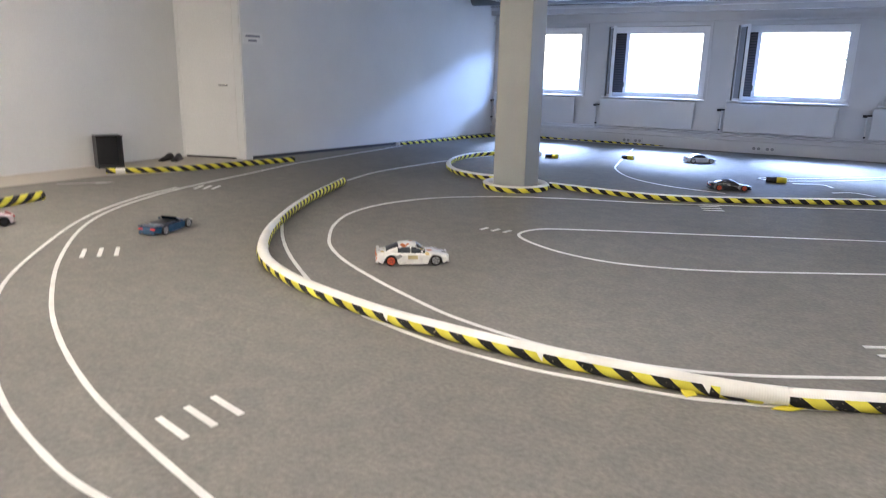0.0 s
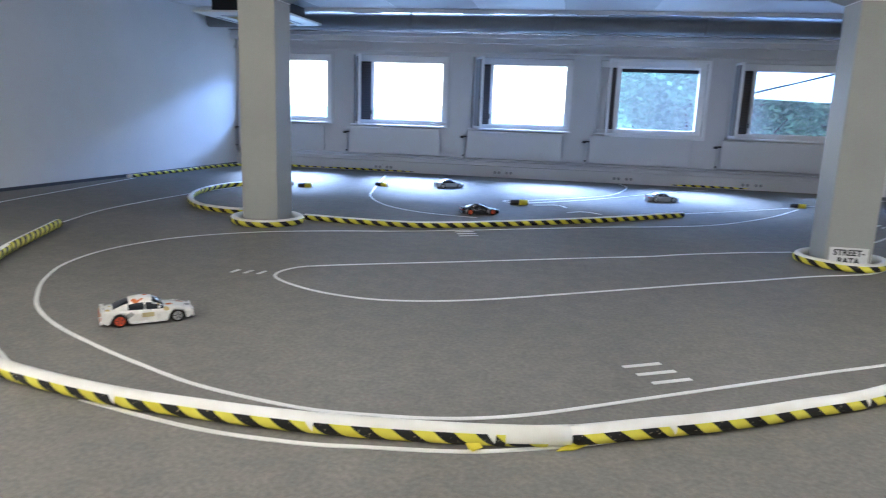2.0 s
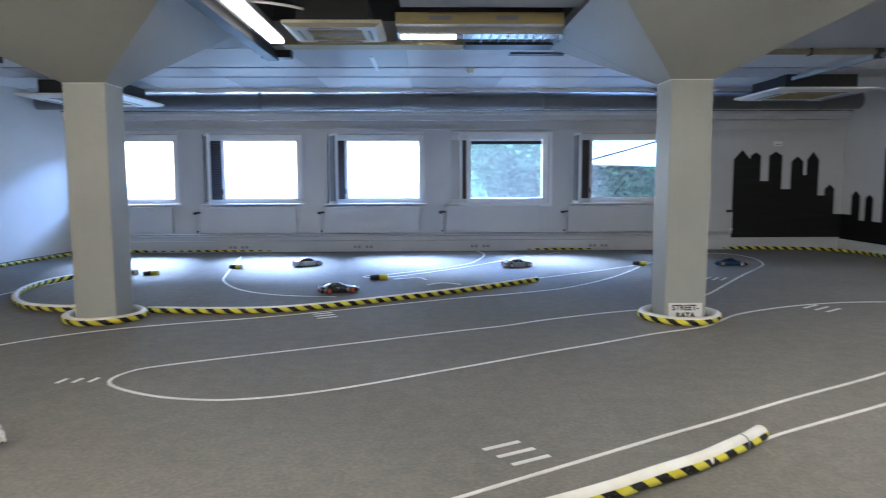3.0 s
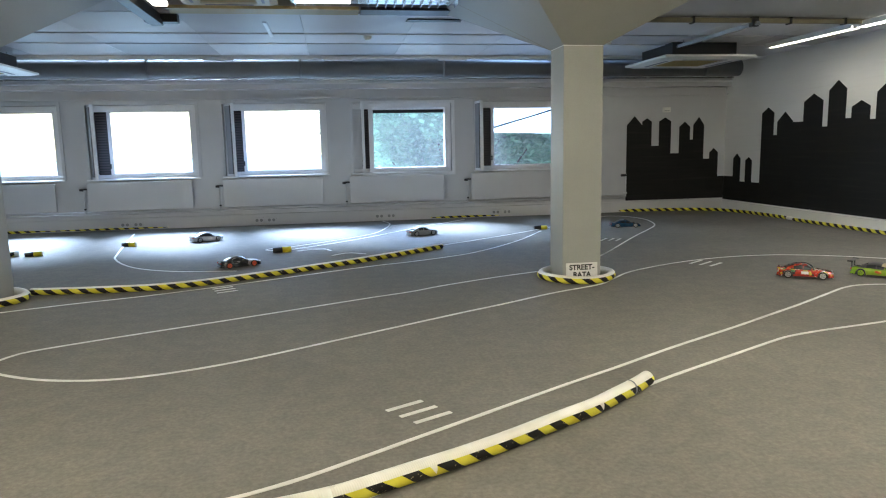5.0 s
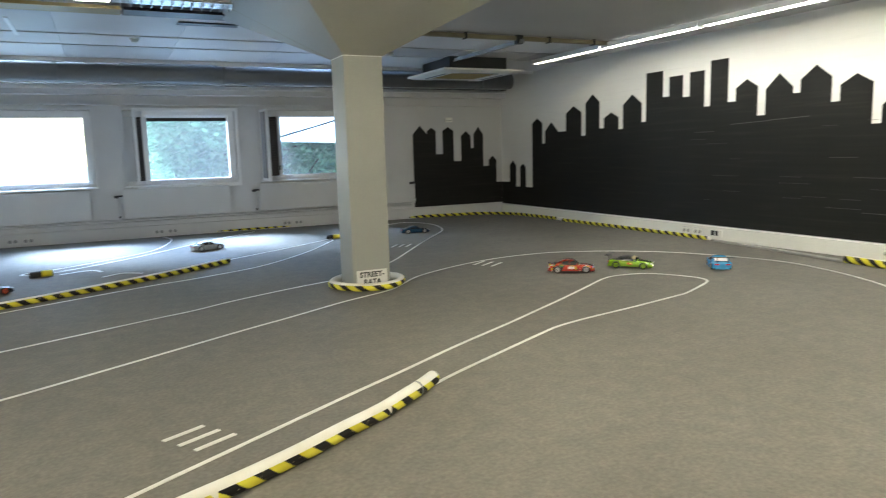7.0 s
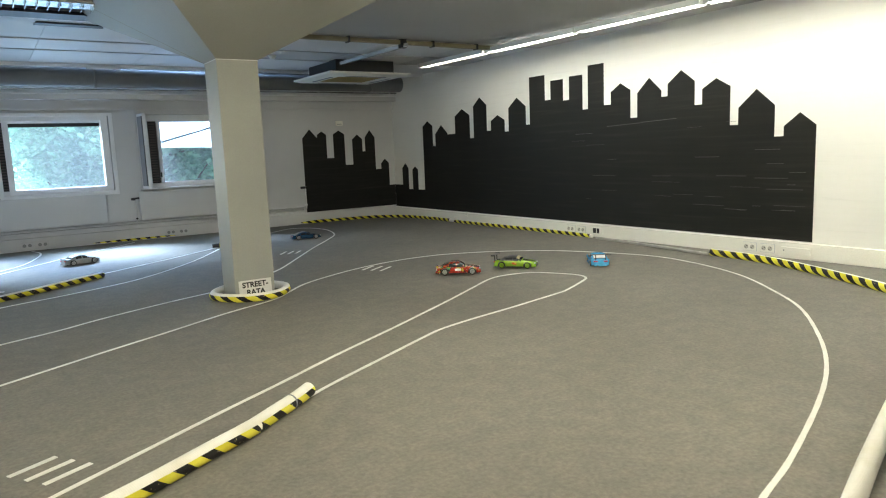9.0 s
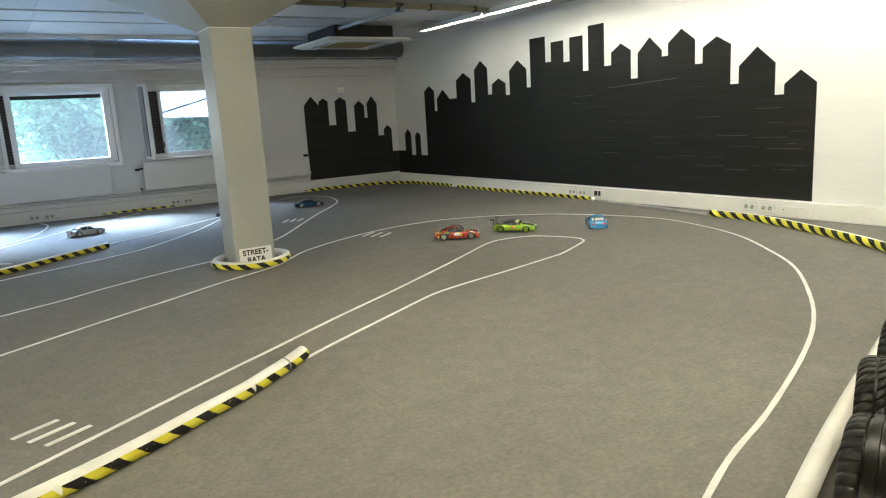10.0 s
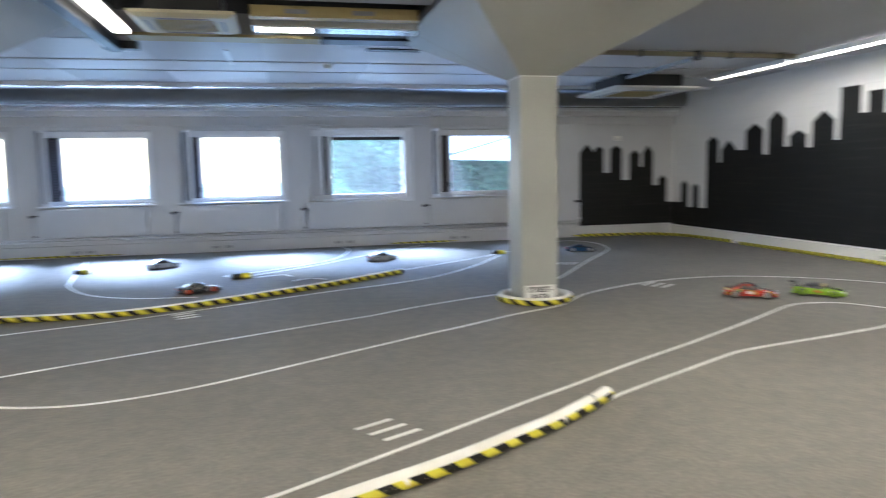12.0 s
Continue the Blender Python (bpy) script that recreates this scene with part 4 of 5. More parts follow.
DASHES = [((-2.18, 1.43), (0.19, -0.04), (0.017, 0.105)), ((-4.445, 2.575), (0.17, -0.135), (0.065, 0.075)), ((-2.62, 4.66), (0.018, 0.09), (0.095, 0.008)),
          ((-0.025, 3.445), (0.18, 0.095), (0.057, -0.085)), ((-1.37, 6.64), (0.165, 0.08), (0.035, -0.095)), ((3.33, 6.79), (0.21, 0.15), (0.055, -0.095)),
          ((3.12, 8.72), (0.15, 0.19), (0.085, -0.035)), ((-5.87, 4.70), (-0.09, 0.18), (0.075, 0.045))]
for (cx, cy), (lx, ly), (sx, sy) in DASHES:
    for k in (-1, 0, 1):
        a = Vector((cx + k * sx - lx / 2, cy + k * sy - ly / 2, 0))
        tagged(finish("floor_dash", ribbon([a, a + Vector((lx, ly, 0))], 0.025), LINE), "short white tape dash on the carpet", "line", "track dashes", "structure")


# ---- ceiling services ----
duct = thing("air_duct", (0, 11.32, 2.445), "long round galvanised air duct under the ceiling", "duct")
part("pipe", rod(bmesh.new(), (-6.42, 0, 0), (6.42, 0, 0), 0.135, 32), DUCT, duct, "", True)
for x in (-5.2, -3.0, -0.8, 1.4, 3.6, 5.8):
    part("band", rod(bmesh.new(), (x - 0.02, 0, 0), (x + 0.02, 0, 0), 0.140, 32), DUCT, duct, "", True)
    part("hanger", boxed(x - 0.01, x + 0.01, -0.01, 0.01, 0.135, 0.177), STEEL, duct)


def batten(x, y0, y1, z, roof=CEIL, tube=None, wide=False, twin=False, lips=False):
    """A fluorescent batten: white tray, glowing tube, end holders."""
    b = thing("batten_lamp", (x, y0, z), "fluorescent batten lamp with wide lit diffuser" if wide else "fluorescent batten lamp with glowing tube", "lamp", "batten lamps")
    L = y1 - y0
    part("tray", boxed(-0.045, 0.045, 0.0, L, 0.028, 0.065, bevel=0.004), FRAME, b)
    for x in (-0.028, 0.028) if twin else (0,):
        part("tube", rod(bmesh.new(), (x, 0.03, 0.013), (x, L - 0.03, 0.013), 0.014, 12), tube or TUBE, b, "lit fluorescent tube", True)
    if wide:
        part("diffuser", boxed(-0.06, 0.06, 0.02, L - 0.02, -0.012, 0.0265, bevel=0.006), DIFFUSER, b, "milky lit diffuser")
    if lips:
        for side in (-1, 1):
            part("reflector_lip", boxed(side * 0.058 - 0.0015, side * 0.058 + 0.0015, 0.0, L, -0.006, 0.06), FRAME, b, "white side lip of the tray")
    for y in (0.005, L - 0.03):
        part("holder", boxed(-0.045 if twin else -0.018, 0.045 if twin else 0.018, y, y + 0.025, -0.002, 0.028), FRAME, b)
    for y in (0.2, L - 0.2):
        part("hanger", rod(bmesh.new(), (0, y, 0.065), (0, y, roof - z + 0.02), 0.004, 6), STEEL, b)


y = 9.72
while y > -4.0:
    batten(5.88, y - 1.68, y, 2.535, tube=DIMTUBE if y > 9 else TUBE, twin=y < 9, lips=True)
    y -= 1.72
# only the far lamp is seen; the nearer ones are added floor fill
for y in (5.5, 1.7, -1.2, -3.2):
    batten(-1.83, y, y + 1.62, 2.53, 3.15 if y > 3 else CEIL, TUBE if y > 3 else FILL_MID, y > 3)
# unseen row added to brighten the entrance side and its floor
for y in (0.4, -1.5, -3.4):
    batten(-6.8, y, y + 1.62, 2.53, CEIL, FILL_WARM)
# unseen row added to brighten the near floor on the right
for y in (2.7, 0.2, -2.4):
    batten(2.2, y, y + 1.62, 2.53, CEIL, FILL_RIGHT)

rail = thing("lamp_rail", (-2.0, 3.7, 2.60), "dark steel channel beside a lamp row", "rail")
part("channel", boxed(-0.14, -0.04, 0.0, 4.35, -0.09, 0.02), BLACK, rail)
part("lip", boxed(-0.04, -0.025, 0.0, 4.35, -0.09, -0.04), BLACK, rail)
part("bracket", boxed(-0.20, 0.12, 4.30, 4.42, -0.06, 0.02), BLACK, rail)


def cassette(name, x0, x1, y0, y1, z, label, roof=CEIL, fascia=TRIM):
    """A ceiling cassette: body box over a square fascia with a sunk grille and bevelled vanes."""
    c = thing(name, ((x0 + x1) / 2, (y0 + y1) / 2, z), label, "air conditioner", "ceiling cassettes")
    a, b = (x1 - x0) / 2, (y1 - y0) / 2
    bm = bmesh.new()
    loops = []
    for s, h in ((1.0, 0.05), (1.0, 0.025), (0.86, 0.0), (0.60, 0.0), (0.56, 0.02)):
        loops.append([bm.verts.new((u * a * s, v * b * s, h)) for u, v in ((-1, -1), (1, -1), (1, 1), (-1, 1))])
    for p, q in zip(loops, loops[1:]):
        for k in range(4):
            bm.faces.new((p[k], p[(k + 1) % 4], q[(k + 1) % 4], q[k]))
    bm.faces.new(loops[0])
    part("fascia", bm, fascia, c)
    grille = bmesh.new()
    for k in range(9):
        v = -0.52 + k * 0.13
        box(grille, -a * 0.55, a * 0.55, b * v - 0.012, b * v + 0.012, 0.006, 0.016)
    part("grille", grille, TAN, c, "tan slatted grille")
    part("backing", boxed(-a * 0.56, a * 0.56, -b * 0.56, b * 0.56, 0.018, 0.022), TAN, c)
    for u, v, w, h in ((0, -0.73, 0.5, 0.03), (0, 0.73, 0.5, 0.03), (-0.73, 0, 0.03, 0.5), (0.73, 0, 0.03, 0.5)):
        part("vane", boxed(a * (u - w), a * (u + w), b * (v - h), b * (v + h), -0.006, -0.001), GREYINK, c)
    part("housing", boxed(-a * 0.72, a * 0.72, -b * 0.72, b * 0.72, 0.05, 0.245), BLACK, c, "dark insulated housing")
    for u in (-0.6, 0.6):
        for v in (-0.6, 0.6):
            part("hanger", rod(bmesh.new(), (a * u, b * v, 0.24), (a * u, b * v, roof - z + 0.02), 0.006, 6), STEEL, c)
    return c


# fascia colour carries the warm lamplight that falls in the slot
cassette("ceiling_cassette", -1.62, -0.80, 6.25, 7.0, 2.50, "ceiling air cassette hung in the open slot, tinted for warm light", 3.15, WARMLIT)
cassette("ceiling_cassette", 4.20, 5.55, 9.50, 10.85, 2.37, "large white ceiling air cassette near the corner")
cassette("ceiling_cassette", -5.70, -4.35, 9.50, 10.95, 2.30, "large white ceiling air cassette near the white wall")

tray = thing("cable_tray", (0.15, 6.8, 2.60), "tan cable trunking with worn markings across the slot", "cable tray")
part("trough", boxed(-0.85, 0.66, -0.08, 0.04, 0.02, 0.12, bevel=0.004), TAN, tray)
part("mark", boxed(-0.55, -0.35, -0.083, -0.0805, 0.05, 0.09), GREYINK, tray)
part("mark", boxed(0.05, 0.25, -0.083, -0.0805, 0.05, 0.09), GREYINK, tray)
louvre = thing("louvre_lamp", (0.2, 7.2, 2.58), "louvred fluorescent ceiling lamp in the service slot", "lamp")
part("housing", boxed(-0.9, 0.70, -0.14, 0.14, 0.03, 0.09), FRAME, louvre)
part("reflector", boxed(-0.88, 0.68, -0.12, 0.12, 0.022, 0.028), STEEL, louvre)
for k in range(19):
    part("blade", boxed(-0.86 + k * 0.085, -0.855 + k * 0.085, -0.12, 0.12, -0.01, 0.022), STEEL, louvre)
part("tube", rod(bmesh.new(), (-0.85, 0.0, 0.012), (-0.35, 0.0, 0.012), 0.012, 10), TUBE, louvre, "lit fluorescent tube", True)
slab = thing("white_duct_box", (0.05, 6.35, 2.72), "white painted duct box in the service slot", "duct")
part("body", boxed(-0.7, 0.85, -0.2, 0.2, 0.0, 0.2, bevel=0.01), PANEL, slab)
part("seam", boxed(-0.7, 0.85, -0.203, -0.2005, 0.09, 0.1), GREYINK, slab)
wire = spline([(-2.0, 6.05), (-1.75, 6.12), (-1.62, 6.2), (-1.5, 6.3), (-1.42, 6.42)], 0.05)
tagged(finish("white_cable", sweep(wire, 0.012, z=2.66, seg=8), TRIM), "loose white cable in the service slot", "cable")
slot_edge = thing("slot_panel", (-0.2, 7.72, 2.60), "tan panel edge along the service slot", "panel")
part("board", boxed(-1.7, 0.15, -0.12, 0.16, 0.0, 0.03), TAN, slot_edge)
part("board", boxed(0.17, 1.15, -0.12, 0.16, 0.0, 0.03), BLACK, slot_edge, "dark panel")
vent = thing("ceiling_vent", (0.80, 8.2, 2.615), "dark slotted vent in the ceiling panels", "vent")
part("grille", boxed(-0.3, 0.3, -0.06, 0.06, -0.01, 0.004), BLACK, vent)
part("rim", boxed(-0.31, 0.31, 0.06, 0.07, -0.012, 0.004), METAL, vent)
strip = thing("panel_strip", (-1.05, 8.9, 2.615), "bright metal strip between ceiling panels", "strip")
part("strip", boxed(-0.02, 0.02, -0.5, 0.5, -0.008, 0.004), FRAME, strip)


def detector(x, y, z=2.61):
    d = thing("smoke_detector", (x, y, z), "small white smoke detector under the ceiling", "smoke detector", "smoke detectors")
    part("base", rod(bmesh.new(), (0, 0, -0.02), (0, 0, 0.012), 0.055, 20), TRIM, d, "", True)
    part("head", rod(bmesh.new(), (0, 0, -0.05), (0, 0, -0.02), 0.03, 20, 0.045), TRIM, d, "", True)


detector(0.12, 9.30)
detector(3.4, 9.6)
beam = thing("tan_conduit", (4.6, 7.9, 2.55), "olive painted conduit under the ceiling", "pipe")
part("pipe", boxed(-1.6, 1.35, -0.03, 0.03, 0.008, 0.06, bevel=0.008), OLIVE, beam)
for x in (-0.9, 0.3, 1.0):
    part("clip", boxed(x - 0.012, x + 0.012, -0.045, 0.045, -0.004, 0.07), BLACK, beam)
strut = thing("steel_channel", (4.45, 7.8, 2.52), "slotted steel channel hung under the ceiling", "rail")
part("channel", boxed(-0.025, 0.025, 0.0, 1.85, 0.0, 0.045), STEEL, strut)
part("clamp", boxed(-0.04, 0.04, 0.05, 0.12, -0.005, 0.10), BLACK, strut)
part("hanger", rod(bmesh.new(), (0, 1.7, 0.045), (0, 1.7, 0.11), 0.006, 6), STEEL, strut)
left_tray = thing("cable_tray", (-6.2, 6.95, 2.42), "tan cable trunking along the ceiling by the white wall", "cable tray")
part("trough", boxed(-0.85, 2.0, -0.06, 0.06, 0.0, 0.11), TAN, left_tray)
part("lid", boxed(-0.85, 2.0, -0.065, 0.065, 0.11, 0.12), FRAME, left_tray)
for x in (-0.6, 1.5):
    part("hanger", boxed(x, x + 0.02, -0.01, 0.01, 0.12, 0.21), STEEL, left_tray)
left_beam = thing("lamp_trough", pose(-7.95, 4.6, 2.20, 0, 0, 62.6), "metal lamp trough with half-lit strip under a dark recess", "lamp")
part("trough", boxed(0.0, 1.85, 0.0, 0.10, 0.0, 0.075, bevel=0.004), METAL, left_beam)
part("reflector", boxed(0.22, 0.86, -0.006, -0.0005, 0.012, 0.068), FRAME, left_beam, "bright unlit reflector strip")
part("tube", rod(bmesh.new(), (0.90, -0.012, 0.045), (1.62, -0.012, 0.045), 0.013, 12), DIMTUBE, left_beam, "lit warm tube", True)
part("clip", boxed(0.865, 0.895, -0.016, -0.0005, 0.0, 0.06), BLACK, left_beam)
part("end_box", boxed(-0.30, 0.20, -0.07, -0.007, -0.03, 0.085, bevel=0.02), TRIM, left_beam, "white plastic end box")
# solid black box put where the recess is only in shade
part("recess", boxed(0.20, 1.74, 0.012, 0.10, 0.0755, 0.30), BLACK, left_beam, "black box standing in for the shaded recess above the strip")
part("post", boxed(1.7405, 1.90, 0.0, 0.10, 0.0755, 0.30), DOOR, left_beam)
for x in (0.5, 1.5):
    part("drop", boxed(x, x + 0.03, 0.04, 0.06, 0.3005, 0.425), STEEL, left_beam)
left_channel = thing("cable_channel", (-5.8, 7.9, 2.47), "dark brown cable channel under the ceiling", "rail")
part("channel", boxed(-1.1, 0.9, -0.06, 0.06, 0.0, 0.085, bevel=0.006), BROWN, left_channel)
part("cover", boxed(-0.2, 0.55, -0.065, 0.065, 0.0855, 0.10), GREYINK, left_channel)
for x in (-0.8, 0.6):
    part("hanger", boxed(x, x + 0.02, -0.01, 0.01, 0.0855, 0.155), STEEL, left_channel)


# ---- things by the entrance ----
crate = thing("black_box", pose(-7.87, 5.0, 0.004, 0, 0, -24), "open black plastic box standing on its side", "box")
bm = boxed(-0.12, 0.12, -0.14, -0.127, 0, 0.37)
box(bm, -0.12, 0.12, 0.127, 0.14, 0, 0.37)
box(bm, -0.12, 0.12, -0.127, 0.127, 0.357, 0.37)
box(bm, -0.12, 0.12, -0.127, 0.127, 0, 0.013)
box(bm, -0.12, -0.107, -0.127, 0.127, 0.013, 0.357)
part("shell", bm, BLACK, crate)
part("rim", boxed(0.12, 0.128, -0.145, 0.145, 0.36, 0.376), RUBBER, crate)


def shoe(m):
    s = thing("shoe", m, "black low shoe on the vinyl floor", "shoe", "pair of shoes")
    bm = bmesh.new()
    rings = []
    for x, w, h in ((-0.13, 0.028, 0.05), (-0.10, 0.038, 0.085), (-0.04, 0.036, 0.09), (0.02, 0.04, 0.065), (0.08, 0.045, 0.05), (0.13, 0.03, 0.035)):
        rings.append([bm.verts.new((x, w * math.cos(a), 0.02 + (h - 0.02) * max(0, math.sin(a)))) for a in [k * math.pi / 6 for k in range(7)]])
    for p, q in zip(rings, rings[1:]):
        for k in range(6):
            bm.faces.new((p[k], q[k], q[k + 1], p[k + 1]))
    bm.faces.new(rings[0])
    bm.faces.new(rings[-1][::-1])
    part("upper", bm, BLACK, s, "", True)
    part("sole", boxed(-0.14, 0.14, -0.042, 0.042, 0.0, 0.022, bevel=0.01), RUBBER, s)
    return s


pair = shoe(pose(-7.86, 5.80, 0.004, 0, 0, -70))
copy_thing(pair, pose(-7.74, 5.86, 0.004, 0, 0, -55))


# ---- full-size tyres beside the hose ----
def tread_block(rows_yr, half, slant=0.0):
    """One rounded block of tread through the given (across, radius) stations; slant turns it along the tyre towards its outer end."""
    bm = bmesh.new()
    rows = []
    for a in (-half - 0.005, -half, half, half + 0.005):
        lift = 0.0012 if abs(a) <= half else -0.006
        row = []
        for k, (y, r) in enumerate(rows_yr):
            q = a + slant * k / (len(rows_yr) - 1)
            row.append(bm.verts.new(((r + lift) * math.cos(q), y, (r + lift) * math.sin(q))))
        rows.append(row)
    for p, q in zip(rows, rows[1:]):
        for k in range(len(rows_yr) - 1):
            bm.faces.new((p[k], p[k + 1], q[k + 1], q[k])).smooth = k > 0 and p is rows[1]
    bmesh.ops.recalc_face_normals(bm, faces=bm.faces)
    return bm


SHOULDER = [(0.0412, 0.240), (0.0425, 0.2485), (0.066, 0.2458), (0.078, 0.2395), (0.0865, 0.231), (0.0935, 0.214)]
CENTRE = [(0.0065, 0.241), (0.008, 0.2495), (0.020, 0.2495), (0.033, 0.2488), (0.0345, 0.240)]


def car_tyre(m, label, chevrons=False):
    """An upright road tyre: rounded carcass, grooves round it, shoulder blocks, a hollow middle; either smooth ribs or slanted blocks."""
    t = thing("road_tyre", m, label, "tyre", "road tyres")
    R = 0.25
    half = [(0.155, 0.07), (0.17, 0.092), (0.205, 0.095), (0.232, 0.085), (0.245, 0.068), (0.2465, 0.0405)]
    rib = [(0.242, 0.0395), (0.242, 0.0)] if chevrons else [(0.235, 0.0395), (0.235, 0.0325), (0.249, 0.0315), (0.2505, 0.018), (0.2495, 0.0075), (0.240, 0.0065), (0.240, 0.0)]
    prof = [(-y, r) for r, y in half + rib] + [(y, r) for r, y in (half + rib[:-1])[::-1]]
    bm = bmesh.new()
    seg = 64
    grid = [[bm.verts.new((r * math.cos(k * 2 * math.pi / seg), y, R + r * math.sin(k * 2 * math.pi / seg))) for y, r in prof] for k in range(seg)]
    for k in range(seg):
        a, b = grid[k], grid[(k + 1) % seg]
        for j in range(len(prof) - 1):
            f = bm.faces.new((a[j], b[j], b[j + 1], a[j + 1]))
            f.smooth = True
        bm.faces.new((a[-1], b[-1], b[0], a[0]))
    bmesh.ops.recalc_face_normals(bm, faces=bm.faces)
    for e in bm.edges:
        if len(e.link_faces) == 2 and e.calc_face_angle() > 0.7:
            e.smooth = False
    carcass = part("carcass", bm, RUBBER, t)
    kinds = [(SHOULDER, 0.0655, 0.10 if chevrons else 0.0)] + ([(CENTRE, 0.058, 0.20)] if chevrons else [])
    count = 44
    for stations, wide, slant in kinds:
        block_mesh = None
        for k in range(count):
            turn = Matrix.Translation((0, 0, R)) @ Matrix.Rotation(-k * 2 * math.pi / count, 4, "Y")
            for y in (1, -1):
                if block_mesh is None:
                    ob = part("tread_block", tread_block(stations, wide, slant), RUBBER, carcass)
                    block_mesh = ob.data
                else:
                    ob = new("tread_block", block_mesh)
                    ob.parent = carcass
                ob.matrix_local = turn @ Matrix.Diagonal((1, y, 1, 1))
    return t


row_dir = 20.3
SMALL = Matrix.Scale(0.912, 4)
first_tyre = car_tyre(pose(1.612, 0.915, 0, 0, 0, row_dir) @ SMALL, "worn black road tyre standing beside the hose")
car_tyre(pose(2.05, 1.10, 0, 0, 0, row_dir + 3) @ SMALL @ Matrix.Scale(0.985, 4), "black road tyre with slanted tread beside the hose", True)
for x, y, dr, size in ((2.56, 1.262, -2, 1.05), (3.03, 1.42, 1, 1.0)):
    copy_thing(first_tyre, pose(x, y, 0, 0, 0, row_dir + dr) @ SMALL @ Matrix.Scale(size, 4))


# ---- block markers and signs ----
def marker(m):
    b = thing("track_marker", m, "short yellow and black taped hose block", "marker", "track markers")
    part("yellow_half", rod(bmesh.new(), (0.0, 0, 0.04), (0.12, 0, 0.04), 0.04, 18), RUBBER_TAPE, b, "yellow taped half", True)
    part("black_half", rod(bmesh.new(), (-0.13, 0, 0.037), (0.0, 0, 0.04), 0.036, 18, 0.04), BLACK, b, "black taped half", True)
    part("end_cap", rod(bmesh.new(), (0.12, 0, 0.04), (0.126, 0, 0.04), 0.035, 18), HOSE, b, "", True)
    return b


SHORT = Matrix.Scale(0.86, 4)
block = marker(pose(-1.02, 8.82, 0, 0, 0, 8) @ SHORT)
copy_thing(block, pose(-3.08, 9.95, 0, 0, 0, -15) @ SHORT)
copy_thing(block, pose(2.60, 10.07, 0, 0, 0, -12) @ SHORT)
copy_thing(block, pose(-4.02, 9.36, 0, 0, 0, 10) @ SHORT)

sign = thing("track_sign", pose(1.82, 6.275, 0.075, -4, 0, 0), "white paper sign with black capitals leaning on a column", "sign")
part("sheet", boxed(-0.148, 0.148, -0.004, 0, -0.06, 0.085), PAPER, sign)
lettering("STREET-", 0.066, INK, sign, pose(0.0, -0.0055, 0.022, 90, 0, 0))
lettering("RATA", 0.066, INK, sign, pose(0.0, -0.0055, -0.045, 90, 0, 0))


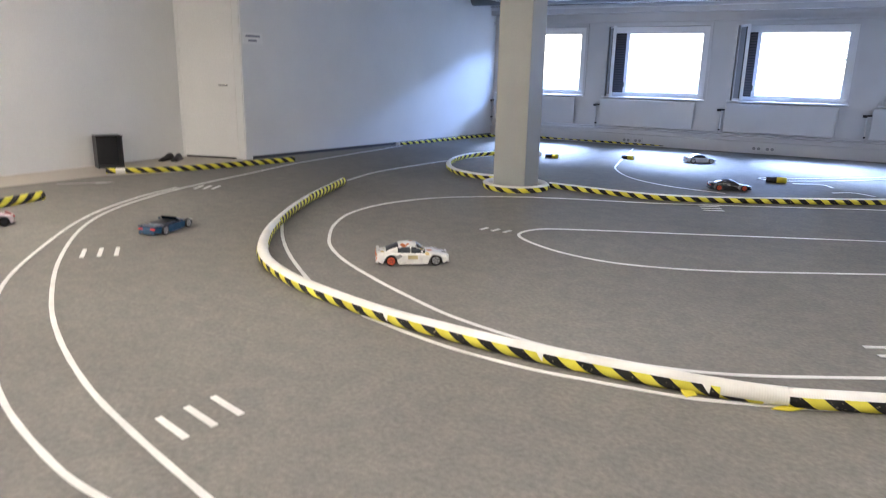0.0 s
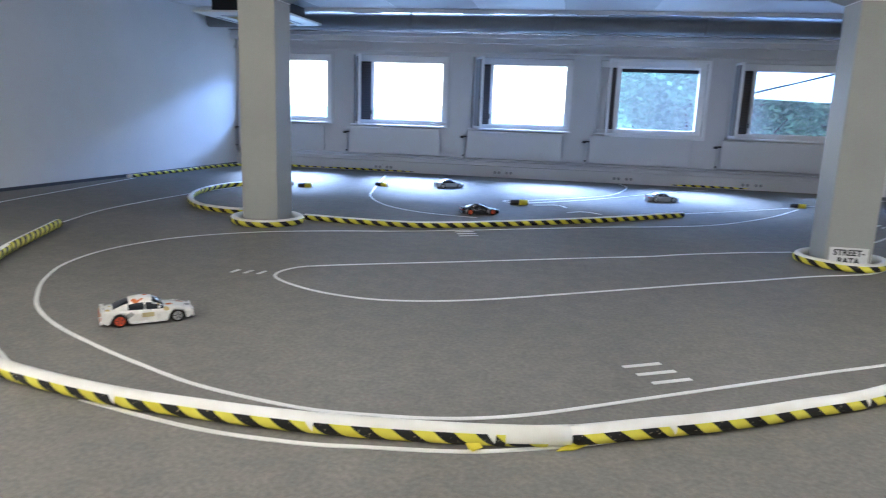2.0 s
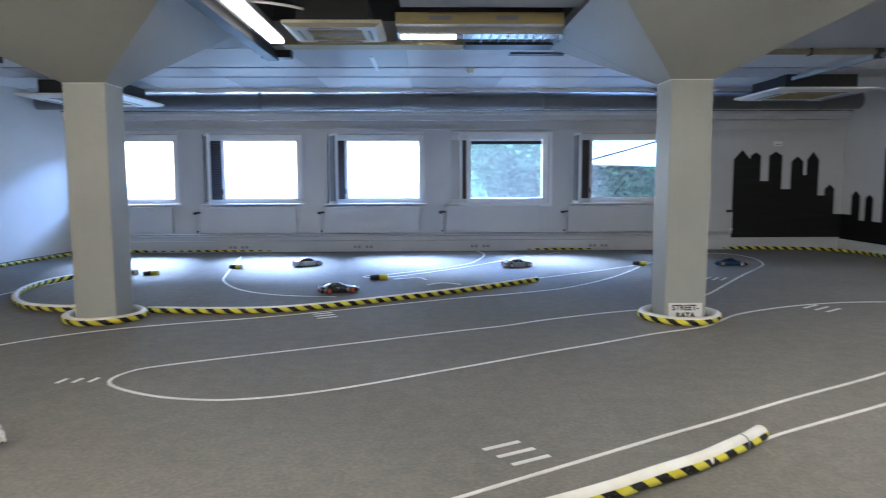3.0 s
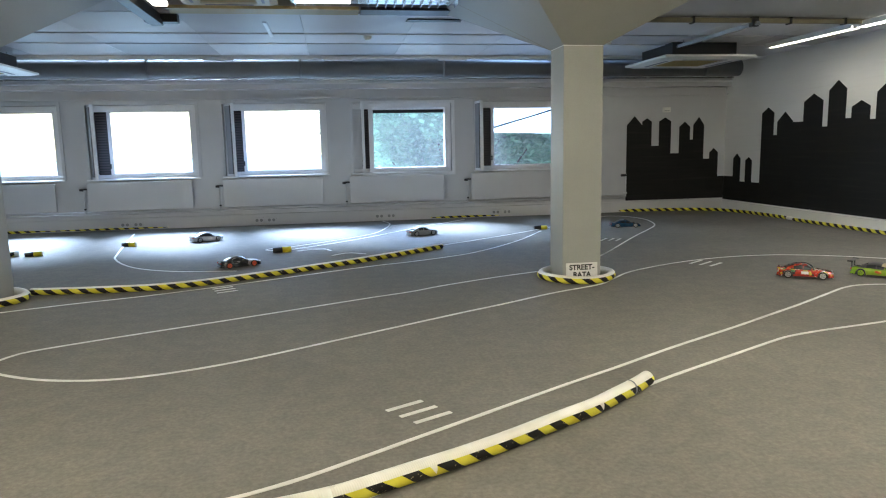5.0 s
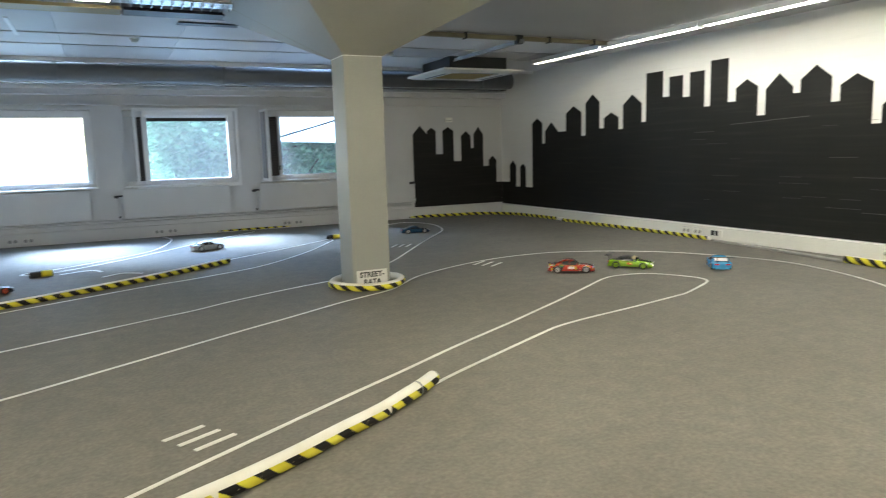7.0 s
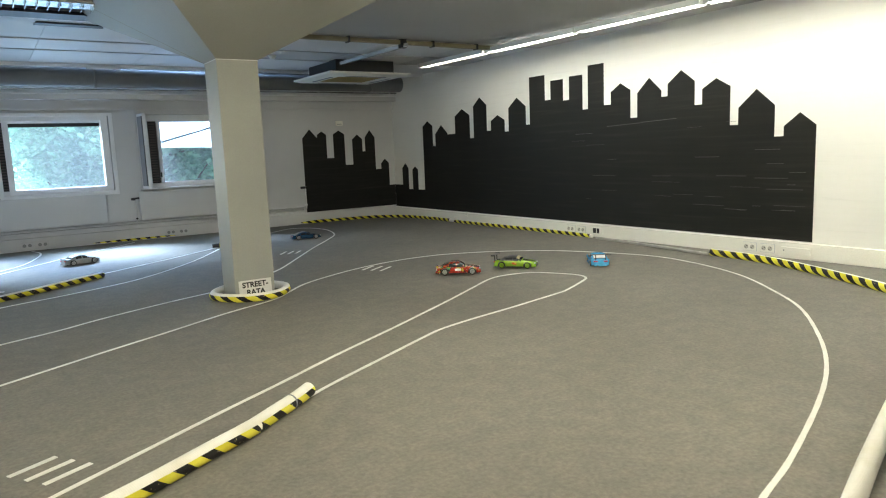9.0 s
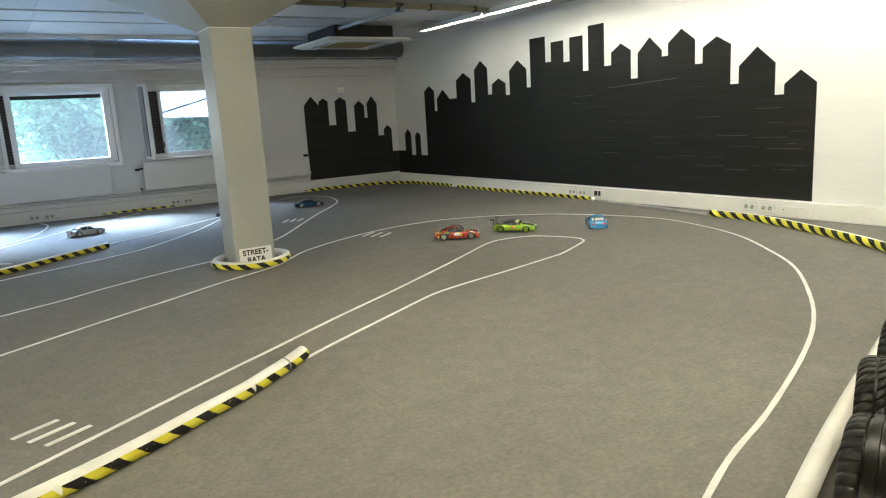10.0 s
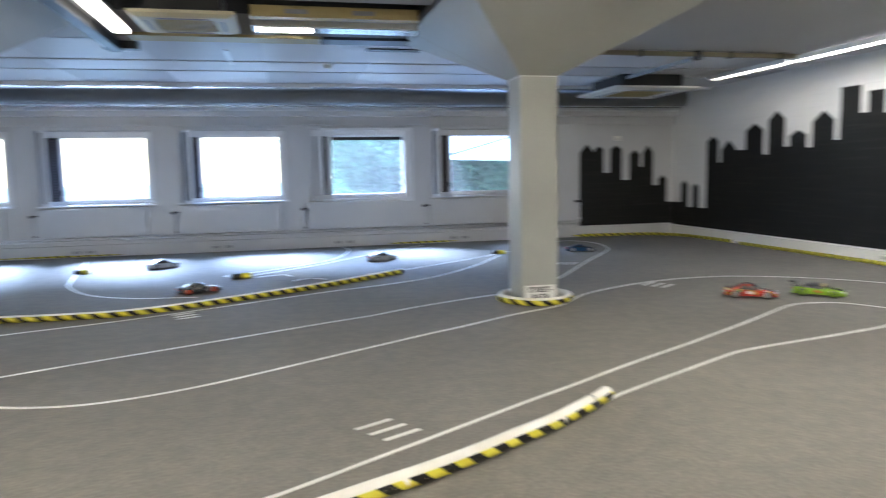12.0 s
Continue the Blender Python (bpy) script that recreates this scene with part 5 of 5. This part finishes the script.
# ---- radio-controlled cars ----
def rc_car(at, label, paint, rim, roof=None, wing=False, lamp_tint=(0.8, 0.8, 0.78), length=0.43, height=0.125, open_top=False, hood=None, visor=None, sill=None, sticker=None, badge=None, rear=None, posts=None, tail=(0.55, 0.03, 0.03)):
    """A tenth-scale touring car: shell with wheel arches, glazed cabin, roof, lamps, bumpers and four wheels."""
    c = thing("rc_car", at, label, "toy car", "radio-controlled cars")
    L, W = length / 2, 0.095
    xf, xr, wr = 0.62 * L, -0.60 * L, 0.033
    low, belt = 0.016, height * 0.62

    def top(x):
        s = x / L
        if s > 0.25:
            return belt * (1.0 - 0.30 * ((s - 0.25) / 0.75) ** 1.6)
        if s < -0.62:
            return belt * (1.03 - 0.10 * ((-0.62 - s) / 0.38) ** 2)
        return belt * (1.0 + 0.03 * (0.25 - s) / 0.87)

    xs = sorted({round(-L + 2 * L * k / 44, 5) for k in range(45)})
    bm = bmesh.new()

    def floor_z(x):
        z = low + (0.012 * max(0, (abs(x) / L - 0.86) / 0.14))
        for wx in (xf, xr):
            d = abs(x - wx)
            if d < wr + 0.008:
                z = max(z, 0.031 + math.sqrt((wr + 0.008) ** 2 - d * d))
        return z

    rows = []
    for x in xs:
        s = abs(x) / L
        w = W * (1 - 0.30 * max(0, (s - 0.72) / 0.28) ** 2.2)
        end = max(0.0, (s - 0.86) / 0.14)
        w *= 1 - 0.16 * end ** 2.5
        t, f = top(x) * (1 - 0.14 * end ** 3), floor_z(x)
        f = min(f, t - 0.006)
        mid = f + (t - f) * 0.6
        prof = [(w * 0.96, f), (w, mid), (w * 0.97, t - 0.010), (w * 0.88, t - 0.002), (w * 0.5, t + 0.002), (0, t + 0.003)]
        rows.append([bm.verts.new((x, -y, z)) for y, z in prof] + [bm.verts.new((x, y, z)) for y, z in prof[-2::-1]])
    for a, b in zip(rows, rows[1:]):
        for k in range(len(a) - 1):
            fc = bm.faces.new((a[k], b[k], b[k + 1], a[k + 1]))
            fc.smooth = True
    bm.faces.new(rows[0])
    bm.faces.new(rows[-1][::-1])
    part("body", bm, paint, c)
    if hood:
        part("hood_panel", boxed(0.38 * L, 0.80 * L, -0.06, 0.06, top(0.55 * L) - 0.004, top(0.55 * L) + 0.0045, bevel=0.002), hood, c)
    # cabin: a rounded glass house with painted roof and pillars laid over it
    zb, zt = belt - 0.004, height

    def cabin(x, a, out=0.0):
        """A point of the cabin at x of its length, at the angle a over the belt line."""
        u = (0.36 * L - x) / (1.12 * L)
        rise = max(0.0, math.sin(math.pi * min(1.0, max(0.0, u)) ** 0.82)) ** 0.72
        h = (zt - zb) * rise + out
        w = 0.087 - 0.006 * u + out
        ca, sa = math.cos(a), math.sin(a)
        return Vector((x, w * math.copysign(abs(ca) ** 0.62, ca), zb + h * abs(sa) ** 0.75))

    def patch(x0, x1, a0, a1, nx, na, out):
        m = bmesh.new()
        g = [[m.verts.new(cabin(x0 + (x1 - x0) * i / nx, radians(a0 + (a1 - a0) * k / na), out)) for k in range(na + 1)] for i in range(nx + 1)]
        for i in range(nx):
            for k in range(na):
                m.faces.new((g[i][k], g[i + 1][k], g[i + 1][k + 1], g[i][k + 1])).smooth = True
        return m

    if not open_top:
        part("cabin_glass", patch(0.355 * L, -0.755 * L, 0, 180, 18, 14, 0.0), CARGLASS, c, "dark tinted windows")
        part("roof", patch(0.10 * L, -0.40 * L, 38, 142, 8, 10, 0.0012), roof or paint, c)
        for a0, a1 in ((0, 52), (128, 180)):
            part("pillar", patch(-0.42 * L, -0.74 * L, a0, a1, 5, 4, 0.0012), roof or paint, c, "painted rear pillar")
            part("pillar", patch(-0.05 * L, -0.09 * L, a0, a1, 2, 4, 0.0012), roof or paint, c)
        for a0, a1 in ((30, 42), (138, 150)):
            part("pillar", patch(0.30 * L, 0.09 * L, a0, a1, 5, 2, 0.0012), posts or roof or paint, c)
        if rear:
            part("rear_screen", patch(-0.44 * L, -0.70 * L, 54, 126, 5, 8, 0.0014), rear, c, "white rear screen")
        if visor:
            part("visor", patch(0.24 * L, 0.10 * L, 36, 144, 4, 10, 0.0016), visor, c, "pale windscreen strip")
        part("screen_base", patch(0.352 * L, 0.325 * L, 0, 180, 2, 14, 0.0012), paint, c)
    else:
        part("cockpit", boxed(-0.42 * L, 0.16 * L, -0.062, 0.062, zb, belt + 0.008, bevel=0.002), BLACK, c, "black open cockpit")
        bm = bmesh.new()
        q = [bm.verts.new(p) for p in ((0.30 * L, -0.075, belt), (0.30 * L, 0.075, belt), (0.12 * L, 0.062, belt + 0.034), (0.12 * L, -0.062, belt + 0.034))]
        q2 = [bm.verts.new(v.co + Vector((-0.003, 0, -0.001))) for v in q]
        bm.faces.new(q)
        bm.faces.new(q2[::-1])
        for k in range(4):
            bm.faces.new((q[k], q2[k], q2[(k + 1) % 4], q[(k + 1) % 4]))
        part("windscreen", bm, CARGLASS, c)
    lampm = worn("headlamp", lamp_tint, 0.2, spread=0.05)
    tailm = worn("tail_lamp", tail, 0.25, spread=0.05)
    for s in (-1, 1):
        part("headlight", boxed(0.925 * L, 0.985 * L, s * 0.055 - 0.018, s * 0.055 + 0.018, belt * 0.62, belt * 0.76, bevel=0.003), lampm, c, "clear headlight")
        part("tail_light", boxed(-1.006 * L, -0.97 * L, s * 0.05 - 0.02, s * 0.05 + 0.02, belt * 0.72, belt * 0.86, bevel=0.002), tailm, c, "red tail light")
        part("mirror", boxed(0.20 * L, 0.20 * L + 0.014, s * 0.097 - 0.008, s * 0.097 + 0.008, belt + 0.004, belt + 0.014, bevel=0.003), paint, c)
    part("grille", boxed(0.975 * L, 1.004 * L, -0.045, 0.045, 0.026, 0.040), BLACK, c, "black front grille")
    part("underbody", boxed(-0.93 * L, 0.95 * L, -0.070, 0.070, 0.012, 0.045), BLACK, c, "dark chassis tray")
    for s in (-1, 1):
        part("sill", boxed(xr + 0.05, xf - 0.05, s * 0.090 - 0.006, s * 0.090 + 0.006, 0.011, 0.022, bevel=0.002), sill or paint, c, "side skirt")
        part("door_sticker", boxed(-0.14 * L, 0.12 * L, s * 0.0955 - 0.0012, s * 0.0955 + 0.0012, belt * 0.52, belt * 0.80), sticker or paint, c)
        part("exhaust", rod(bmesh.new(), (-0.98 * L, s * 0.035, 0.02), (-1.02 * L, s * 0.035, 0.02), 0.006, 10), STEEL, c, "short metal exhaust")
    part("front_bumper", boxed(0.93 * L, 1.01 * L, -0.066, 0.066, 0.013, 0.027, bevel=0.005), paint, c)
    part("rear_bumper", boxed(-1.02 * L, -0.93 * L, -0.066, 0.066, 0.013, 0.032, bevel=0.005), paint, c)
    if badge:
        part("tail_sticker", boxed(-1.012 * L, -0.985 * L, -0.018, 0.018, belt * 0.66, belt * 0.84), badge, c)
    if wing:
        part("wing", boxed(-1.08 * L, -0.90 * L, -0.10, 0.10, belt + 0.052, belt + 0.056, bevel=0.002), BLACK, c, "black rear wing")
        for s in (-1, 1):
            part("wing_post", boxed(-1.0 * L, -0.95 * L, s * 0.05 - 0.003, s * 0.05 + 0.003, belt - 0.004, belt + 0.052), BLACK, c)
            part("end_plate", boxed(-1.10 * L, -0.89 * L, s * 0.10 - 0.0015, s * 0.10 + 0.0015, belt + 0.047, belt + 0.060), BLACK, c)
    else:
        part("lip_spoiler", boxed(-0.99 * L, -0.90 * L, -0.07, 0.07, belt - 0.002, belt + 0.008, bevel=0.002), paint, c)
    for wx in (xf, xr):
        for s in (-1, 1):
            y0, y1 = s * 0.066, s * 0.0945
            w = part("wheel", rod(bmesh.new(), (wx, y0, wr), (wx, y1, wr), wr, 24), RUBBER, c, "", True)
            material = rim[1] if (isinstance(rim, tuple) and wx == xr) else (rim[0] if isinstance(rim, tuple) else rim)
            bm = rod(bmesh.new(), (wx, y1 - s * 0.004, wr), (wx, y1 + s * 0.001, wr), wr * 0.74, 20)
            part("rim", bm, material, w, "spoked wheel rim")
            hub = bmesh.new()
            for k in range(5):
                a = k * 2 * math.pi / 5
                rod(hub, (wx + 0.006 * math.cos(a), y1 + s * 0.002, wr + 0.006 * math.sin(a)), (wx + wr * 0.66 * math.cos(a + 0.5), y1 + s * 0.0015, wr + wr * 0.66 * math.sin(a + 0.5)), 0.002, 5)
            part("spokes", hub, BLACK, w)
    return c


def paint(name, base, rough=0.22):
    m, n, l, b = shader(name, base, rough)
    g = noise_node(n, l, 22, 4)
    c = ramp(n, l, g.outputs[0], [(0.3, tuple(v * 0.8 for v in base)), (0.65, base)])
    l.new(c, b.inputs["Base Color"])
    b.inputs["Coat Weight"].default_value = 0.6
    return m


SILVER = worn("silver_rim", (0.55, 0.55, 0.55), 0.3, 0.6, spread=0.1)
ORANGE = paint("orange_rim", (0.75, 0.09, 0.02), 0.4)
GOLD = paint("pale_gold_rim", (0.55, 0.45, 0.22), 0.35)
WHITE_STICKERS = livery("white_shell_stickers", (0.84, 0.82, 0.76), [(0.84, 0.82, 0.76), (0.82, 0.80, 0.73), (0.80, 0.78, 0.70), (0.84, 0.82, 0.76), (0.83, 0.81, 0.75), (0.84, 0.82, 0.76), (0.78, 0.76, 0.70), (0.80, 0.78, 0.72), (0.62, 0.48, 0.22), (0.66, 0.20, 0.07), (0.35, 0.34, 0.32)], 34)
RALLYROOF = livery("dark_red_sticker_roof", (0.26, 0.024, 0.016), [(0.04, 0.03, 0.03), (0.56, 0.10, 0.03), (0.05, 0.05, 0.05)], 40)
RALLY = livery("red_sticker_shell", (0.46, 0.036, 0.02), [(0.52, 0.07, 0.02), (0.60, 0.55, 0.45), (0.50, 0.32, 0.05), (0.05, 0.04, 0.04), (0.62, 0.60, 0.55), (0.10, 0.32, 0.14), (0.60, 0.45, 0.05), (0.30, 0.03, 0.02)], 44)
SKYBLUE = paint("sky_blue_shell", (0.09, 0.40, 0.76))
LIME = paint("lime_shell", (0.25, 0.44, 0.025))
LIMESIDE = livery("lime_side_stickers", (0.25, 0.44, 0.025), [(0.30, 0.42, 0.03), (0.55, 0.10, 0.03), (0.04, 0.04, 0.03), (0.60, 0.50, 0.06), (0.25, 0.44, 0.025)], 50)
NAVY = paint("petrol_blue_shell", (0.012, 0.055, 0.12))
COAL = livery("black_sticker_shell", (0.016, 0.016, 0.018), [(0.02, 0.02, 0.022), (0.03, 0.03, 0.03), (0.25, 0.24, 0.23)], 18)
SILVERPAINT = paint("silver_shell", (0.52, 0.55, 0.58), 0.2)
GREYPAINT = paint("grey_shell", (0.32, 0.33, 0.33), 0.25)
PINK = livery("pink_patch_shell", (0.60, 0.50, 0.50), [(0.62, 0.55, 0.54), (0.5, 0.25, 0.24), (0.55, 0.45, 0.42)], 14)

rc_car(pose(-2.66, 3.53, 0, 0, 0, 38), "white coupe shell with worn stickers and orange rear wheels", WHITE_STICKERS, (SILVER, ORANGE), length=0.46, height=0.135, sticker=GOLD, badge=ORANGE, tail=(0.62, 0.36, 0.22))
rc_car(pose(3.78, 5.90, 0, 0, 0, -35), "red racing saloon covered in bright stickers", RALLY, SILVER, lamp_tint=(0.85, 0.9, 1.0), length=0.45, height=0.132, sticker=PAPER, sill=BLACK, roof=RALLYROOF)
rc_car(pose(5.12, 5.28, 0, 0, 0, 52), "sky blue coupe with yellow windscreen strip and black rear wing", SKYBLUE, GOLD, wing=True, lamp_tint=(0.80, 0.36, 0.46), length=0.44, visor=RUBBER_TAPE, posts=PAPER, rear=PAPER, tail=(0.85, 0.04, 0.05))
rc_car(pose(4.42, 5.76, 0, 0, 0, -52), "lime green muscle car with black roof", LIME, LIME, roof=BLACK, wing=True, length=0.44, visor=GOLD, sill=BLACK, sticker=LIMESIDE)
rc_car(pose(-4.64, 3.24, 0, 0, 0, 105), "petrol blue open roadster on the carpet", NAVY, SILVER, open_top=True, height=0.105, length=0.44)
rc_car(pose(-1.41, 7.92, 0, 0, 0, 25), "black coupe with red wheels", COAL, ORANGE, length=0.43, height=0.115)
rc_car(pose(-2.15, 10.24, 0, 0, 0, 35), "silver white coupe in the window light", SILVERPAINT, SILVER, length=0.43, roof=BLACK)
rc_car(pose(0.83, 9.98, 0, 0, 0, 20), "grey coupe in the window light", GREYPAINT, SILVER, length=0.43)
rc_car(pose(3.86, 9.97, 0, 0, 0, -10), "petrol blue coupe near the corner of the track", NAVY, SILVER, length=0.43, height=0.11)
rc_car(pose(-5.80, 2.53, 0, 0, 0, -100), "pale pink sticker car beside a short hose", PINK, BLACK, length=0.42)


# ---- outside ----
def ground_sheet():
    bm = bmesh.new()
    vs = [bm.verts.new(p) for p in ((-400, 12.6, -3.4), (400, 12.6, -3.4), (400, 600, -3.4), (-400, 600, -3.4))]
    bm.faces.new(vs)
    return bm


structure(finish("ground", ground_sheet(), worn("grass_ground", (0.06, 0.09, 0.03), 0.9, spread=0.3, scale=0.5, fine=6)), "green ground outside, below the windows", "ground")


def leaf_material(name, base, thin=0.6):
    m, n, l, b = shader(name, base, 0.85, 0.0, 0.2)
    info = n.new("ShaderNodeNewGeometry")
    c = ramp(n, l, info.outputs["Random Per Island"], [(0.0, tuple(v * 0.72 for v in base)), (0.5, base), (1.0, tuple(min(1, v * 1.35) for v in base))])
    l.new(c, b.inputs["Base Color"])
    mix, tr = n.new("ShaderNodeMixShader"), n.new("ShaderNodeBsdfTranslucent")
    l.new(c, tr.inputs[0])
    mix.inputs[0].default_value = thin
    l.new(b.outputs[0], mix.inputs[1])
    l.new(tr.outputs[0], mix.inputs[2])
    l.new(mix.outputs[0], n["Material Output"].inputs[0])
    return m


LEAF = leaf_material("tree_leaves", (0.23, 0.38, 0.25))
BARK = worn("bark", (0.10, 0.08, 0.06), 0.9, spread=0.3, scale=4, fine=30, relief=0.5)


def tree(x, y, h, seed):
    rg = random.Random(seed)
    base = -3.4
    t = thing("tree", (x, y, base), "leafy deciduous tree outside the windows", "tree", "trees outside")
    bm = rod(bmesh.new(), (0, 0, 0), (0.1, 0, h * 0.75), 0.22, 10, 0.06)
    tips = []
    for k in range(14):
        a, z0 = rg.uniform(0, 6.283), h * rg.uniform(0.18, 0.7)
        reach = h * rg.uniform(0.18, 0.34)
        tip = (reach * math.cos(a), reach * math.sin(a), z0 + h * rg.uniform(0.05, 0.22))
        rod(bm, (0, 0, z0), tip, 0.07, 6, 0.02)
        tips.append(tip)
    part("trunk", bm, BARK, t, "", True)
    tips += [(rg.gauss(0, h * 0.16), rg.gauss(0, h * 0.16), h * rg.uniform(0.2, 1.0)) for _ in range(100)]
    verts, faces = [], []
    for cx, cy, cz in tips:
        rad = h * rg.uniform(0.07, 0.13)
        for _ in range(200):
            d = Vector((rg.gauss(0, 1), rg.gauss(0, 1), rg.gauss(0, 0.8))).normalized() * rad * rg.uniform(0.55, 1.0)
            p = Vector((cx, cy, cz)) + d
            q = Euler((rg.uniform(-0.9, 0.9), rg.uniform(-0.9, 0.9), rg.uniform(0, 6.28))).to_matrix()
            s = rg.uniform(0.095, 0.175)
            i = len(verts)
            verts += [tuple(p + q @ Vector(v)) for v in ((-s, 0, 0), (0, -0.5 * s, 0.1 * s), (s, 0, 0), (0, 0.5 * s, 0.1 * s))]
            faces.append((i, i + 1, i + 2, i + 3))
    me = bpy.data.meshes.new("crown")
    me.from_pydata(verts, [], faces)
    me.materials.append(LEAF)
    crown = new("crown", me)
    crown.parent = t
    crown["label"] = "crown of many small green leaves"


for k, (x, y, h) in enumerate(((3.6, 25, 8.5), (5.6, 26, 9.2), (8.2, 26, 8.8), (10.8, 28, 9.5), (6.4, 31, 10.5), (4.4, 31, 10.0), (9.2, 33, 11.0), (13.0, 31, 10.0), (5.2, 37, 11.0), (7.6, 38, 11.5), (10.2, 37, 11.0), (12.6, 38, 11.5), (15.0, 37, 11.0), (8.0, 46, 14.0), (11.5, 46, 14.5), (15.0, 46, 14.0), (18.5, 46, 14.5), (5.5, 47, 14.0))):
    tree(x - 0.1, y, h, 20 + k)

awning = thing("awning", (2.7, 12.47, 1.98), "white fabric awning folded half out over a window", "awning")
bm = bmesh.new()
q = [bm.verts.new(p) for p in ((-0.4, 0.0, 0.05), (1.3, 0.0, 0.05), (1.3, 0.9, -0.52), (-0.4, 0.9, -0.46))]
q2 = [bm.verts.new(v.co + Vector((0, 0, 0.004))) for v in q]
bm.faces.new(q[::-1])
bm.faces.new(q2)
for k in range(4):
    bm.faces.new((q[k], q[(k + 1) % 4], q2[(k + 1) % 4], q2[k]))
part("fabric", bm, leaf_material("white_awning_fabric", (0.84, 0.85, 0.86), 0.55), awning)
part("arm", rod(bmesh.new(), (-0.25, 0.85, -0.47), (1.25, 0.1, -0.02), 0.021, 8), BLACK, awning, "thin dark folding arm")
part("front_bar", rod(bmesh.new(), (-0.4, 0.9, -0.48), (1.3, 0.9, -0.53), 0.015, 8), FRAME, awning)
